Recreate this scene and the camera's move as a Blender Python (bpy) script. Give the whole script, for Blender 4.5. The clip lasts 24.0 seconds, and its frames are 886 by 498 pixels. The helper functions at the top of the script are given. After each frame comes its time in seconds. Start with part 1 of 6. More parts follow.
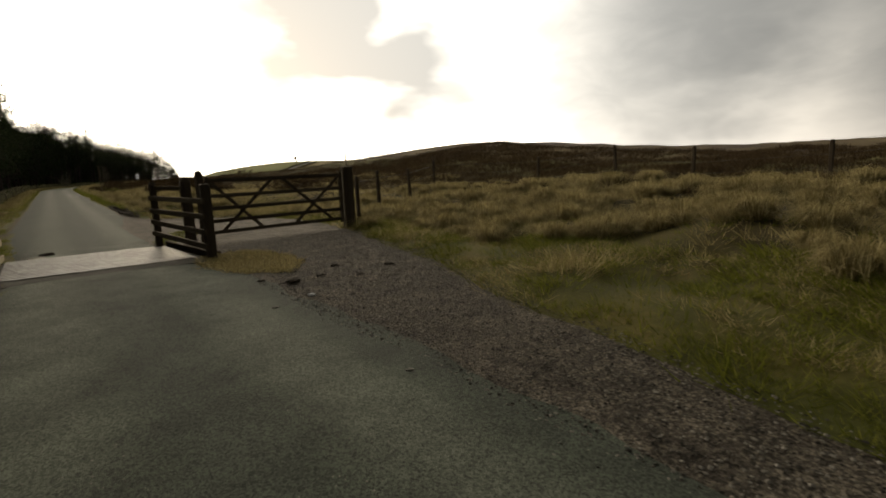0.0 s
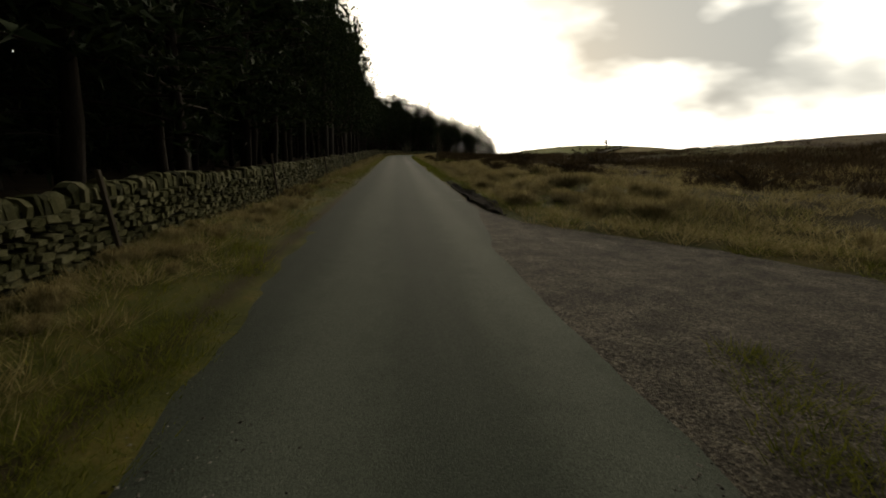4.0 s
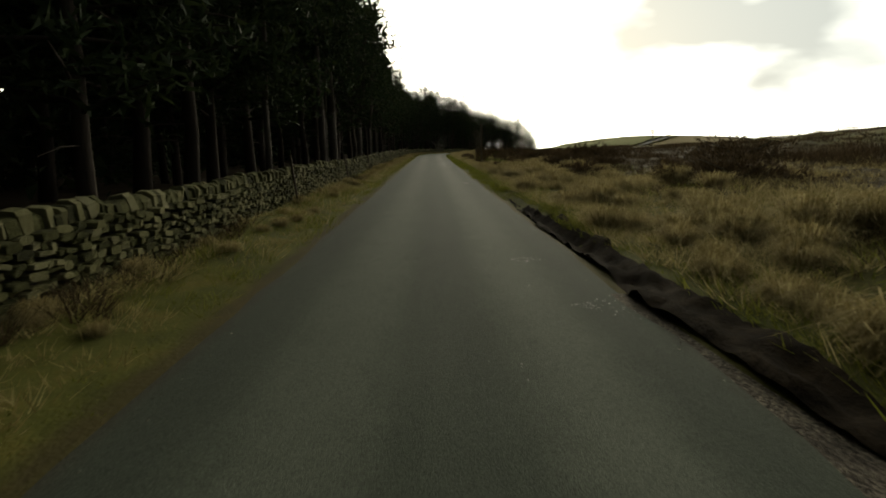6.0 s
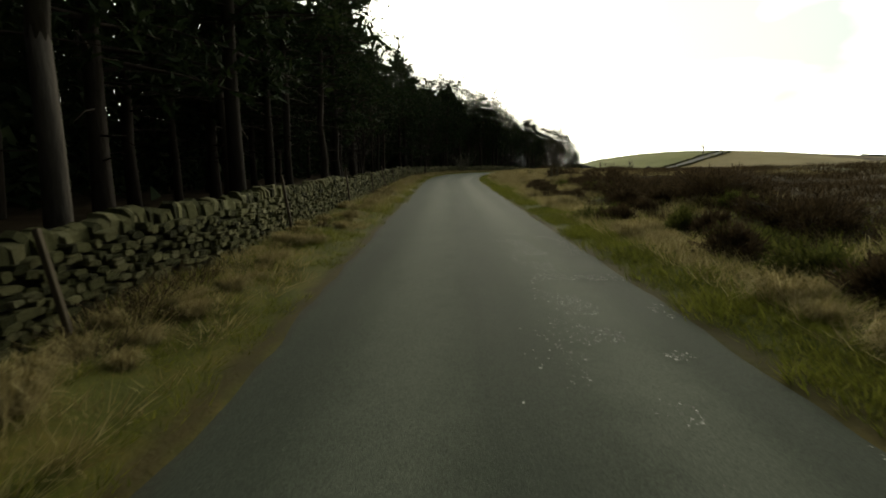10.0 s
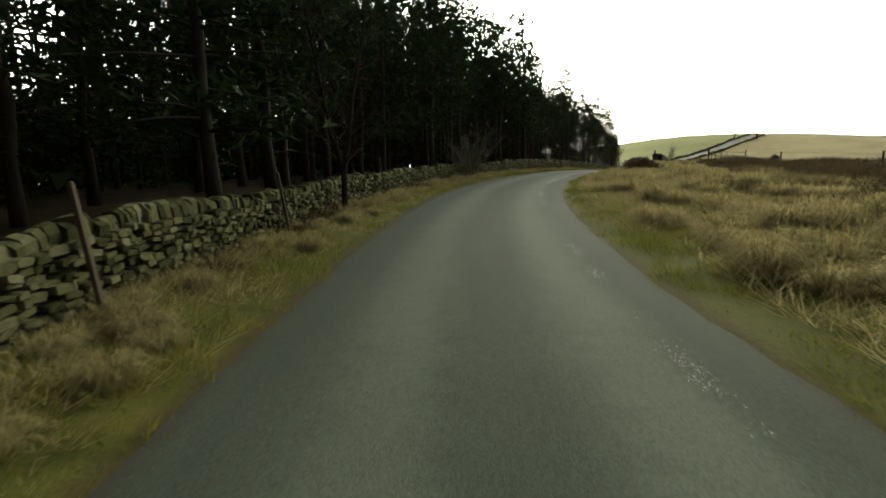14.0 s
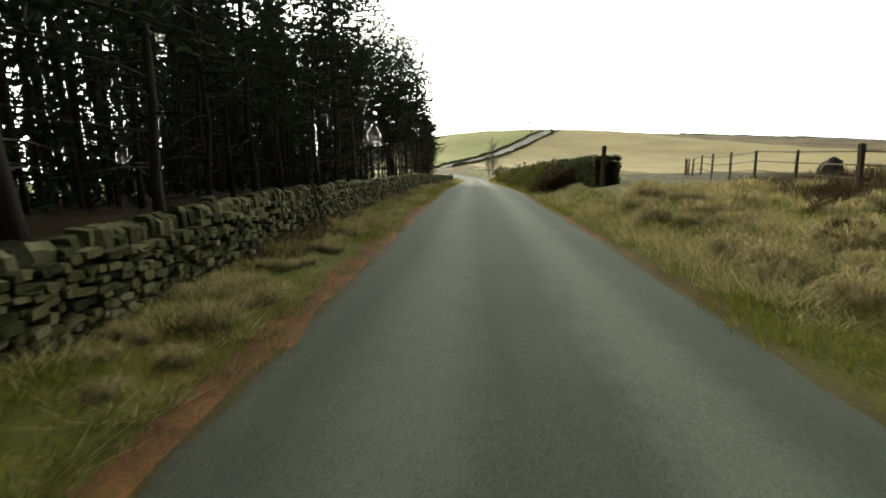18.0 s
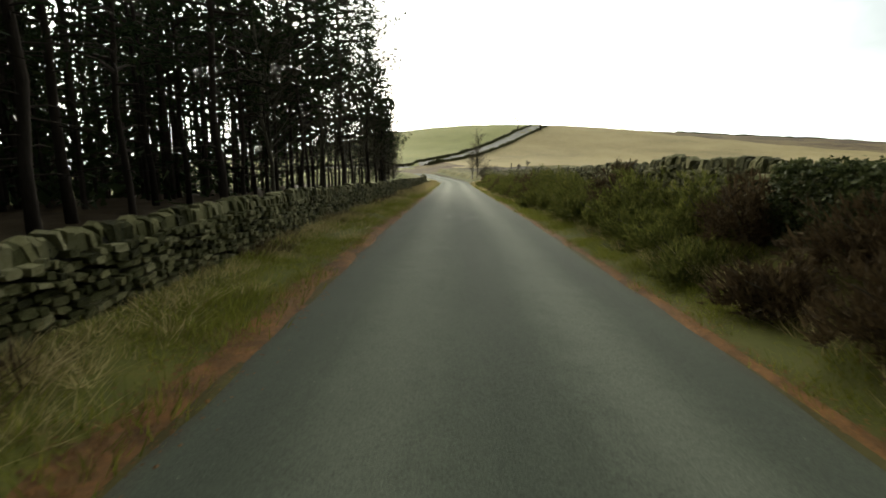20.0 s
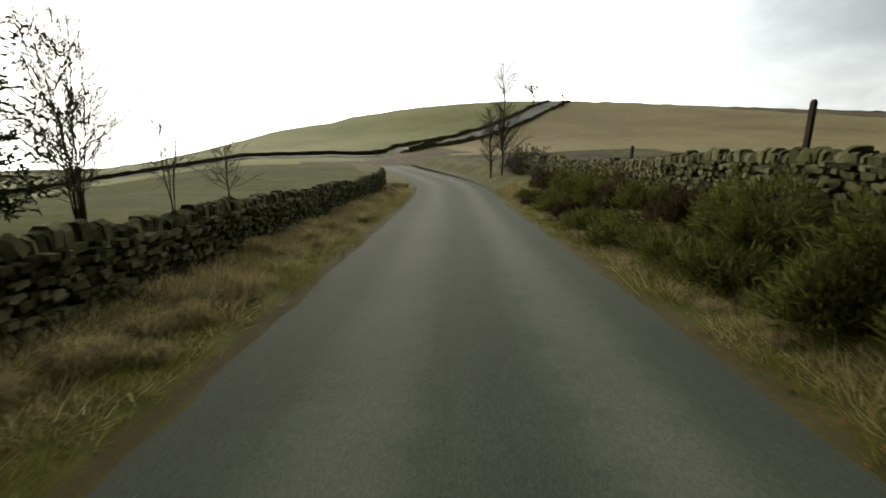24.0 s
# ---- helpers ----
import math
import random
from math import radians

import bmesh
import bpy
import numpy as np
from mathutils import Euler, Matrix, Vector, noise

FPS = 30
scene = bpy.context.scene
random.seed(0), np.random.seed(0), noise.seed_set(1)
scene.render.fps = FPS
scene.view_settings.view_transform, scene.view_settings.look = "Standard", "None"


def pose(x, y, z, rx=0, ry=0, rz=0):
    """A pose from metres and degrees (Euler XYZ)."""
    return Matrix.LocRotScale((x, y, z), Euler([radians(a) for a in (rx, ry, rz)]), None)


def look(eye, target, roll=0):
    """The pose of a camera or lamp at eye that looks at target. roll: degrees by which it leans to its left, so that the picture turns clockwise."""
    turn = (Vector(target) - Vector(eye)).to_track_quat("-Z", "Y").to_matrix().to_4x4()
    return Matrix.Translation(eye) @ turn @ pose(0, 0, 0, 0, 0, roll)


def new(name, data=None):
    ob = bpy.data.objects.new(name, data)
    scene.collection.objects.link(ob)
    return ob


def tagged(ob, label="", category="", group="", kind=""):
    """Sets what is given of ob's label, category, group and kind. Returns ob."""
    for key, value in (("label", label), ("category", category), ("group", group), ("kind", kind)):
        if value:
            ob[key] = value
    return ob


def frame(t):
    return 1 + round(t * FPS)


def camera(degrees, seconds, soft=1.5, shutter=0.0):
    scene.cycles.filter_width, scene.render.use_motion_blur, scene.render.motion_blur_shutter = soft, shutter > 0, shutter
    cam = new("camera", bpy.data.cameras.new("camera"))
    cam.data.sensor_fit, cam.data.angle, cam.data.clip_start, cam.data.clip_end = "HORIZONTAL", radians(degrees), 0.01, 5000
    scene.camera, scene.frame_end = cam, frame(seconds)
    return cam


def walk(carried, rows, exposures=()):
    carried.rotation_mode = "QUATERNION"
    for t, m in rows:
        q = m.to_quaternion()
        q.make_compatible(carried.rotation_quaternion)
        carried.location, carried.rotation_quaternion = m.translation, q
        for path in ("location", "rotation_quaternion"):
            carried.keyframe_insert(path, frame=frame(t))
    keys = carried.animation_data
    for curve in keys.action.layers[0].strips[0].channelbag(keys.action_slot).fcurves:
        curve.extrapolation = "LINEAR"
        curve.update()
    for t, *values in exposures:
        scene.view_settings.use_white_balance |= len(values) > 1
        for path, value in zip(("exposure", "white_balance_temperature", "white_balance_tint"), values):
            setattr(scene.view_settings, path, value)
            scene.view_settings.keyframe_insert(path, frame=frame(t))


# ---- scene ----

# ---- the road's plan: s along the lane from the cattle grid, l to the right of its middle ----
TURN, BEND0, BEND1 = -27.0, 66.0, 112.0
TAB_S = np.arange(-200.0, 520.0, 0.25)


def smooth01(v, a, b):
    u = np.clip((np.asarray(v, float) - a) / (b - a), 0, 1)
    return u * u * (3 - 2 * u)


TAB_H = np.radians(TURN * smooth01(TAB_S, BEND0, BEND1) + 16 * smooth01(TAB_S, 194, 212))
TAB_G = np.interp(TAB_S, [3, 14, 60, 85, 150, 186, 208], [0, 0.015, 0.016, 0.02, -0.05, -0.05, 0.0])
# metres to one unit of station: the first stretch past the grid is drawn out
TAB_M = np.interp(TAB_S, [1.8, 3.0, 8.0, 10.0, 20.0, 22.0, 35.0, 37.0], [1, 1.3, 1.3, 1.55, 1.55, 1.3, 1.3, 1])
I0 = int(np.searchsorted(TAB_S, 0))
TAB_X = np.cumsum(-np.sin(TAB_H) * TAB_M) * 0.25
TAB_Y = np.cumsum(np.cos(TAB_H) * TAB_M) * 0.25
TAB_Z = np.cumsum(TAB_G * TAB_M) * 0.25
TAB_X, TAB_Y, TAB_Z = TAB_X - TAB_X[I0], TAB_Y - TAB_Y[I0], TAB_Z - TAB_Z[I0]
GRID_Y = 40.0 - float(np.interp(40.0, TAB_S, TAB_Y))  # the cattle grid's place along y
TAB_Y = TAB_Y + GRID_Y


def heading(s):
    return np.interp(s, TAB_S, TAB_H)


def stretch(s):
    return np.interp(s, TAB_S, TAB_M)


def lane_z(s):
    return np.interp(s, TAB_S, TAB_Z)


def world(s, l, z=0.0):
    """Places in the world for stations s, offsets l and heights z above the lane."""
    s, l = np.broadcast_arrays(np.asarray(s, float), np.asarray(l, float))
    h = heading(s)
    return np.stack([np.interp(s, TAB_S, TAB_X) + l * np.cos(h), np.interp(s, TAB_S, TAB_Y) + l * np.sin(h), lane_z(s) + z], -1)


# ---- camera and walk ----
# seconds, station, offset, yaw, pitch against the lane, roll, height over the lane
RIDE = [
    (0.0, -12.36, -0.56, -37.0, -8.7, -2.6, 1.53),
    (1.0, -8.46, 0.02, -29.6, -8.6, -1.8, 1.56),
    (1.5, -6.29, 0.02, -24.6, -8.6, -0.5, 1.53),
    (2.0, -4.17, -0.2, -18.8, -8.9, 0.85, 1.44),
    (2.5, -2.65, -0.26, -12.7, -9.7, 1.95, 1.45),
    (3.0, -1.32, -0.33, -9.3, -10.0, 2.5, 1.45),
    (3.5, -0.1, -0.34, -7.2, -10.1, 2.6, 1.45),
    (4.5, 3.2, -0.25, -4.0, -10.4, 1.3, 1.5),
    (5.5, 7.5, -0.12, -1.8, -10.7, 0.3, 1.55),
    (6.0, 10.0, -0.1, -1.4, -11.2, 0.1, 1.55),
    (7.0, 15.3, -0.25, -2.0, -11.3, 0.3, 1.55),
    (8.0, 21.2, -0.22, -0.4, -11.1, 0.5, 1.55),
    (9.0, 27.8, -0.35, 0.2, -11.6, 0.5, 1.55),
    (10.0, 35.1, -0.5, 0.2, -9.9, 0.4, 1.55),
    (10.5, 39.1, -0.55, 0.2, -10.0, 0.3, 1.55),
    (12.5, 57.0, -0.7, 0.0, -10.5, 0.0, 1.55),
    (13.0, 61.8, -0.7, -0.5, -10.8, -0.1, 1.55),
    (14.0, 71.5, -0.35, -1.0, -11.2, -0.5, 1.55),
    (15.0, 81.4, -0.33, -4.5, -12.2, 0.0, 1.55),
    (16.0, 91.3, -0.15, -10.5, -12.2, -0.2, 1.55),
    (17.0, 101.2, -0.18, -17.8, -11.4, -0.1, 1.55),
    (18.0, 111.1, -0.4, -23.6, -10.4, -0.5, 1.55),
    (18.5, 116.0, -0.4, -25.0, -10.1, -0.3, 1.55),
    (20.5, 136.0, -0.25, -26.0, -9.3, 0.5, 1.55),
    (21.0, 141.0, -0.15, -25.7, -9.1, 0.4, 1.55),
    (22.0, 151.0, -0.25, -25.4, -9.2, 0.4, 1.55),
    (23.0, 161.0, -0.25, -25.3, -9.3, 0.5, 1.55),
    (24.0, 171.0, -0.2, -26.2, -9.4, -0.3, 1.55),
]
cam = camera(82.0, 24.0, soft=1.8, shutter=0.08)
rows = []
for t, s, off, yaw, pitch, roll, eye in RIDE:
    x, y, z = (float(v) for v in world(s, off, eye))
    slope = math.degrees(math.atan(float(np.interp(s, TAB_S, TAB_G))))
    rows.append((t, pose(x, y, z, 90 + pitch + slope, 0, yaw) @ pose(0, 0, 0, 0, 0, roll)))
walk(cam, rows, exposures=[(0, -0.95, 8100, 12), (2, -1.4, 8100, 13), (3, -1.65, 8100, 11), (6, -1.0, 7700, 3), (8, -0.78, 7700, 1), (10, -0.6, 7500, 0), (13, 0.25, 7300, -1), (14, 0.35, 7300, -1), (16, 1.15, 7100, -1),
    (18, 0.72, 7100, 2), (20.5, 0.27, 7200, 3), (22, 0.0, 7200, 3), (24, -0.5, 7000, 7)])

# ---- sky and sun: low sun behind thin bright cloud, over the lane's right ----
SUN_BEARING, SUN_UP = -14.0, 11.0
sky = bpy.data.worlds.new("sky")
scene.world = sky
sky.use_nodes = True
nt = sky.node_tree
nt.nodes.clear()


def node(tree, kind, **props):
    n = tree.nodes.new(kind)
    for key, value in props.items():
        n.inputs[key].default_value = value
    return n


w_out = nt.nodes.new("ShaderNodeOutputWorld")
w_bg = nt.nodes.new("ShaderNodeBackground")
w_sky = nt.nodes.new("ShaderNodeTexSky")
w_sky.sky_type = "NISHITA"
w_sky.sun_disc = False
w_sky.sun_elevation = radians(SUN_UP)
w_sky.sun_rotation = radians(-SUN_BEARING)
w_sky.dust_density = 3.0
w_co = nt.nodes.new("ShaderNodeTexCoord")
w_map = nt.nodes.new("ShaderNodeMapping")
w_map.inputs["Scale"].default_value = (1.0, 1.0, 2.2)
w_map.inputs["Location"].default_value = (0.35, 0.1, 0.2)
w_n = node(nt, "ShaderNodeTexNoise", Scale=3.4, Detail=8.0, Roughness=0.5, Distortion=0.35)


def math_node(op, a, b=None, clamp=False):
    n = nt.nodes.new("ShaderNodeMath")
    n.operation, n.use_clamp = op, clamp
    for k, v in enumerate((a, b)):
        if isinstance(v, (int, float)):
            n.inputs[k].default_value = v
        elif v is not None:
            nt.links.new(v, n.inputs[k])
    return n.outputs[0]


def direction(bearing, up):
    b, e = radians(bearing), radians(up)
    return Vector((math.sin(b) * math.cos(e), math.cos(b) * math.cos(e), math.sin(e)))


# the view's direction, frayed for the clouds' outlines
w_fray = node(nt, "ShaderNodeTexNoise", Scale=5.5, Detail=3.0, Roughness=0.5)
nt.links.new(w_map.outputs["Vector"], w_fray.inputs["Vector"])
w_ragged = nt.nodes.new("ShaderNodeVectorMath")
w_ragged.operation = "MULTIPLY_ADD"
nt.links.new(w_fray.outputs["Color"], w_ragged.inputs[0])
w_ragged.inputs[1].default_value = (0.026, 0.026, 0.026)
w_less = nt.nodes.new("ShaderNodeVectorMath")
w_less.operation = "SUBTRACT"
nt.links.new(w_co.outputs["Generated"], w_less.inputs[0])
w_less.inputs[1].default_value = (0.013, 0.013, 0.013)
nt.links.new(w_less.outputs[0], w_ragged.inputs[2])


def nearness(bearing, up, radius, ragged=False):
    """1 in the middle of a round patch of sky, 0 past its edge."""
    d = nt.nodes.new("ShaderNodeVectorMath")
    d.operation = "DOT_PRODUCT"
    nt.links.new(w_ragged.outputs[0] if ragged else w_co.outputs["Generated"], d.inputs[0])
    d.inputs[1].default_value = direction(bearing, up)
    m = nt.nodes.new("ShaderNodeMapRange")
    m.interpolation_type = "SMOOTHSTEP"
    m.inputs["From Min"].default_value, m.inputs["From Max"].default_value = math.cos(radians(radius)), 1.0
    nt.links.new(d.outputs["Value"], m.inputs["Value"])
    return m.outputs["Result"]


sun_dir = direction(-SUN_BEARING, SUN_UP)
nt.links.new(w_co.outputs["Generated"], w_map.inputs["Vector"])
nt.links.new(w_map.outputs["Vector"], w_n.inputs["Vector"])
# grey cloud: a long bank right of the sun, a broad one further right, thin elsewhere in view; heavy unseen cloud is
# added behind and overhead
w_n2 = node(nt, "ShaderNodeTexNoise", Scale=9.0, Detail=9.0, Roughness=0.58, Distortion=0.6)
nt.links.new(w_map.outputs["Vector"], w_n2.inputs["Vector"])
cloud = math_node("ADD", math_node("MULTIPLY", math_node("SUBTRACT", w_n.outputs["Fac"], 0.5), 0.4), math_node("MULTIPLY", math_node("SUBTRACT", w_n2.outputs["Fac"], 0.5), 0.24))
# the last two, behind and overhead, are unseen cloud added to dim the ground
for bearing, up, radius, weight in ((19, 20, 14, 0.55), (23, 17, 12, 0.5), (28, 14, 10.5, 0.45), (33, 12, 9.5, 0.45), (38, 11, 8.5, 0.45), (58, 12.5, 18, 0.72), (78, 14, 26, 0.45), (120, 30, 60, 0.7), (-120, 35, 70, 0.6), (180, 40, 100, 1.3), (0, 90, 55, 0.9)):
    cloud = math_node("ADD", cloud, math_node("MULTIPLY", nearness(bearing, up, radius, True), weight))
cloud = math_node("MULTIPLY", math_node("ADD", cloud, 0.02), 0.95, True)
# thin edges let most of the light through
cloud = math_node("SUBTRACT", 1.0, math_node("POWER", math_node("SUBTRACT", 1.0, cloud), 1.15))
# the bright haze round the hidden sun
glow = math_node("POWER", nearness(-SUN_BEARING, SUN_UP + 6, 100), 2.2)
bright = math_node("ADD", 2.3, math_node("MULTIPLY", glow, 9.0))
grey = math_node("ADD", 0.62, math_node("MULTIPLY", math_node("POWER", glow, 3.0), 1.1))
radiance = math_node("MULTIPLY", grey, math_node("POWER", math_node("DIVIDE", bright, grey), math_node("SUBTRACT", 1.0, cloud)))
w_tint = nt.nodes.new("ShaderNodeMix")
w_tint.data_type = "RGBA"
nt.links.new(cloud, w_tint.inputs[0])
w_tint.inputs[6].default_value, w_tint.inputs[7].default_value = (1.0, 0.99, 0.95, 1), (0.84, 0.94, 1.04, 1)
w_mul = nt.nodes.new("ShaderNodeMix")
w_mul.data_type, w_mul.blend_type = "RGBA", "MULTIPLY"
w_mul.inputs[0].default_value = 1.0
nt.links.new(radiance, w_mul.inputs[6])
nt.links.new(w_tint.outputs[2], w_mul.inputs[7])
w_mix = nt.nodes.new("ShaderNodeMix")
w_mix.data_type, w_mix.blend_type = "RGBA", "ADD"
w_mix.inputs[0].default_value = 0.012
nt.links.new(w_mul.outputs[2], w_mix.inputs[6])
nt.links.new(w_sky.outputs["Color"], w_mix.inputs[7])
nt.links.new(w_mix.outputs[2], w_bg.inputs["Color"])
nt.links.new(w_bg.outputs["Background"], w_out.inputs["Surface"])
# the sky away from the sun is duller
front = math_node("ADD", 0.25, math_node("MULTIPLY", nearness(-SUN_BEARING, 25, 116), 0.9), True)
nt.links.new(math_node("MULTIPLY", front, 0.88), w_bg.inputs["Strength"])

sun = new("sun", bpy.data.lights.new("sun", "SUN"))
sun.data.energy, sun.data.angle, sun.data.color = 1.3, radians(9), (1.0, 0.92, 0.76)
sun.matrix_world = look((0, 0, 30), Vector((0, 0, 30)) - sun_dir)


# ---- materials ----
def mat(name, colours, scale=6.0, rough=0.9, bump=0.3, fine=60.0, metal=0.0, spec=0.08, vary=0.0, stretch=(1, 1, 1), coords="Object", stops=None, detail=6.0, grain=0.35):
    """A rough natural surface: two scales of noise between colours, fine relief, a little change from object to object."""
    m = bpy.data.materials.new(name)
    m.use_nodes = True
    t = m.node_tree
    b = t.nodes["Principled BSDF"]
    b.inputs["Roughness"].default_value, b.inputs["Metallic"].default_value = rough, metal
    b.inputs["Specular IOR Level"].default_value = spec
    co = t.nodes.new("ShaderNodeTexCoord")
    mp = t.nodes.new("ShaderNodeMapping")
    mp.inputs["Scale"].default_value = stretch
    t.links.new(co.outputs[coords], mp.inputs["Vector"])
    big = node(t, "ShaderNodeTexNoise", Scale=scale, Detail=detail, Roughness=0.62)
    small = node(t, "ShaderNodeTexNoise", Scale=fine, Detail=4.0, Roughness=0.7)
    t.links.new(mp.outputs["Vector"], big.inputs["Vector"])
    t.links.new((co.outputs["UV"] if coords == "UV" else mp.outputs["Vector"]), small.inputs["Vector"])
    mixf = t.nodes.new("ShaderNodeMix")
    mixf.inputs[0].default_value = grain
    t.links.new(big.outputs["Fac"], mixf.inputs[2])
    t.links.new(small.outputs["Fac"], mixf.inputs[3])
    fac = mixf.outputs[0]
    if vary:
        info = t.nodes.new("ShaderNodeObjectInfo")
        geo = t.nodes.new("ShaderNodeNewGeometry")
        add = t.nodes.new("ShaderNodeMath")
        add.operation = "ADD"
        t.links.new(info.outputs["Random"], add.inputs[0])
        t.links.new(geo.outputs["Random Per Island"], add.inputs[1])
        fr = t.nodes.new("ShaderNodeMath")
        fr.operation = "FRACT"
        t.links.new(add.outputs[0], fr.inputs[0])
        mv = t.nodes.new("ShaderNodeMix")
        mv.inputs[0].default_value = vary
        t.links.new(fac, mv.inputs[2])
        t.links.new(fr.outputs[0], mv.inputs[3])
        fac = mv.outputs[0]
    ramp = t.nodes.new("ShaderNodeValToRGB")
    n = len(colours)
    lo, hi = (0.32, 0.68) if not vary else (0.2, 0.8)
    while len(ramp.color_ramp.elements) < n:
        ramp.color_ramp.elements.new(0.5)
    for k, c in enumerate(colours):
        ramp.color_ramp.elements[k].position = stops[k] if stops else lo + (hi - lo) * k / max(n - 1, 1)
        ramp.color_ramp.elements[k].color = (*c, 1)
    t.links.new(fac, ramp.inputs["Fac"])
    t.links.new(ramp.outputs["Color"], b.inputs["Base Color"])
    if bump:
        bp = node(t, "ShaderNodeBump", Strength=bump, Distance=0.02)
        t.links.new(small.outputs["Fac"], bp.inputs["Height"])
        t.links.new(bp.outputs["Normal"], b.inputs["Normal"])
    return m


def speckle(m, scale, low, high, patch, spread):
    """Single pale and dark stones in a surface, and worn patches of a metre or so."""
    t = m.node_tree
    b = t.nodes["Principled BSDF"]
    src = b.inputs["Base Color"].links[0].from_socket
    co = t.nodes.new("ShaderNodeTexCoord")
    cell = node(t, "ShaderNodeTexVoronoi", Scale=scale)
    wear = node(t, "ShaderNodeTexNoise", Scale=patch, Detail=5.0, Roughness=0.6)
    sep = t.nodes.new("ShaderNodeSeparateColor")
    t.links.new(co.outputs["Object"], cell.inputs["Vector"])
    t.links.new(co.outputs["Object"], wear.inputs["Vector"])
    t.links.new(cell.outputs["Color"], sep.inputs["Color"])
    for fac, lo, hi, a0, a1 in ((sep.outputs[0], low, high, 0.0, 1.0), (wear.outputs["Fac"], 1 - spread, 1 + spread, 0.3, 0.7)):
        mr = t.nodes.new("ShaderNodeMapRange")
        mr.inputs["From Min"].default_value, mr.inputs["From Max"].default_value = a0, a1
        mr.inputs["To Min"].default_value, mr.inputs["To Max"].default_value = lo, hi
        t.links.new(fac, mr.inputs["Value"])
        mx = t.nodes.new("ShaderNodeMix")
        mx.data_type, mx.blend_type = "RGBA", "MULTIPLY"
        mx.inputs[0].default_value = 1.0
        t.links.new(src, mx.inputs[6])
        t.links.new(mr.outputs["Result"], mx.inputs[7])
        src = mx.outputs[2]
    t.links.new(src, b.inputs["Base Color"])
    return m


def strips(m, bands, soft_noise=3.0):
    """Mixes further colours into a lane or verge material along bands of the offset l, which the UV map's x carries in metres:
    rows of centre, half width, softness, colour, share."""
    t = m.node_tree
    b = t.nodes["Principled BSDF"]
    uv = t.nodes.new("ShaderNodeUVMap")
    uv.uv_map = "plan"
    sep = t.nodes.new("ShaderNodeSeparateXYZ")
    t.links.new(uv.outputs["UV"], sep.inputs["Vector"])
    nz = node(t, "ShaderNodeTexNoise", Scale=soft_noise, Detail=5.0, Roughness=0.65)
    t.links.new(uv.outputs["UV"], nz.inputs["Vector"])
    src = b.inputs["Base Color"].links[0].from_socket
    for centre, half, soft, colour, share in bands:
        d = t.nodes.new("ShaderNodeMath")
        d.operation = "SUBTRACT"
        t.links.new(sep.outputs["X"], d.inputs[0])
        d.inputs[1].default_value = centre
        a = t.nodes.new("ShaderNodeMath")
        a.operation = "ABSOLUTE"
        t.links.new(d.outputs[0], a.inputs[0])
        wob = t.nodes.new("ShaderNodeMath")
        wob.operation = "MULTIPLY_ADD"
        t.links.new(nz.outputs["Fac"], wob.inputs[0])
        wob.inputs[1].default_value, wob.inputs[2].default_value = soft * 2.2, -soft * 1.1
        s2 = t.nodes.new("ShaderNodeMath")
        s2.operation = "ADD"
        t.links.new(a.outputs[0], s2.inputs[0])
        t.links.new(wob.outputs[0], s2.inputs[1])
        mr = t.nodes.new("ShaderNodeMapRange")
        mr.interpolation_type = "SMOOTHSTEP"
        mr.inputs["From Min"].default_value, mr.inputs["From Max"].default_value = half - soft, half + soft
        mr.inputs["To Min"].default_value, mr.inputs["To Max"].default_value = share, 0.0
        t.links.new(s2.outputs[0], mr.inputs["Value"])
        mx = t.nodes.new("ShaderNodeMix")
        mx.data_type = "RGBA"
        t.links.new(mr.outputs["Result"], mx.inputs[0])
        t.links.new(src, mx.inputs[6])
        mx.inputs[7].default_value = (*colour, 1)
        src = mx.outputs[2]
    t.links.new(src, b.inputs["Base Color"])
    return m


def asphalt(name, grain):
    """Worn grey-green asphalt: paler wheel tracks, a darker crown and brown dirt along both edges."""
    base = mat(name, [(0.034, 0.041, 0.03), (0.045, 0.053, 0.038), (0.057, 0.066, 0.048)], 1.3, 0.9, 0.5, 75, spec=0.1, stretch=(1.6, 0.12, 1), coords="UV", grain=grain)
    return strips(base, [(-0.78, 0.33, 0.28, (0.082, 0.091, 0.068), 0.62), (0.93, 0.33, 0.28, (0.086, 0.095, 0.072), 0.7), (0.08, 0.3, 0.2, (0.037, 0.043, 0.033), 0.4), (-1.6, 0.25, 0.25, (0.034, 0.04, 0.03), 0.6), (1.65, 0.25, 0.25, (0.035, 0.041, 0.031), 0.55),
        (-2.08, 0.18, 0.12, (0.036, 0.031, 0.022), 0.7), (2.08, 0.15, 0.12, (0.038, 0.034, 0.024), 0.65)])


ASPHALT = asphalt("asphalt", 0.4)
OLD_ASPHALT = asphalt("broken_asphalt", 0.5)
GRAVEL = mat("gravel", [(0.016, 0.013, 0.01), (0.055, 0.046, 0.034), (0.15, 0.13, 0.1)], 2.4, 0.92, 1.0, 42, grain=0.7)
DARK_CONCRETE = mat("grimy_concrete", [(0.02, 0.02, 0.016), (0.04, 0.039, 0.031), (0.075, 0.071, 0.058)], 2.0, 0.92, 0.7, 55, grain=0.5)
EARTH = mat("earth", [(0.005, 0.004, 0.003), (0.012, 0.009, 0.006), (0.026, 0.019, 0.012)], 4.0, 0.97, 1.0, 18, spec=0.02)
TURF = mat("turf", [(0.03, 0.034, 0.007), (0.065, 0.066, 0.013), (0.12, 0.092, 0.024)], 1.6, 0.95, 0.9, 22)
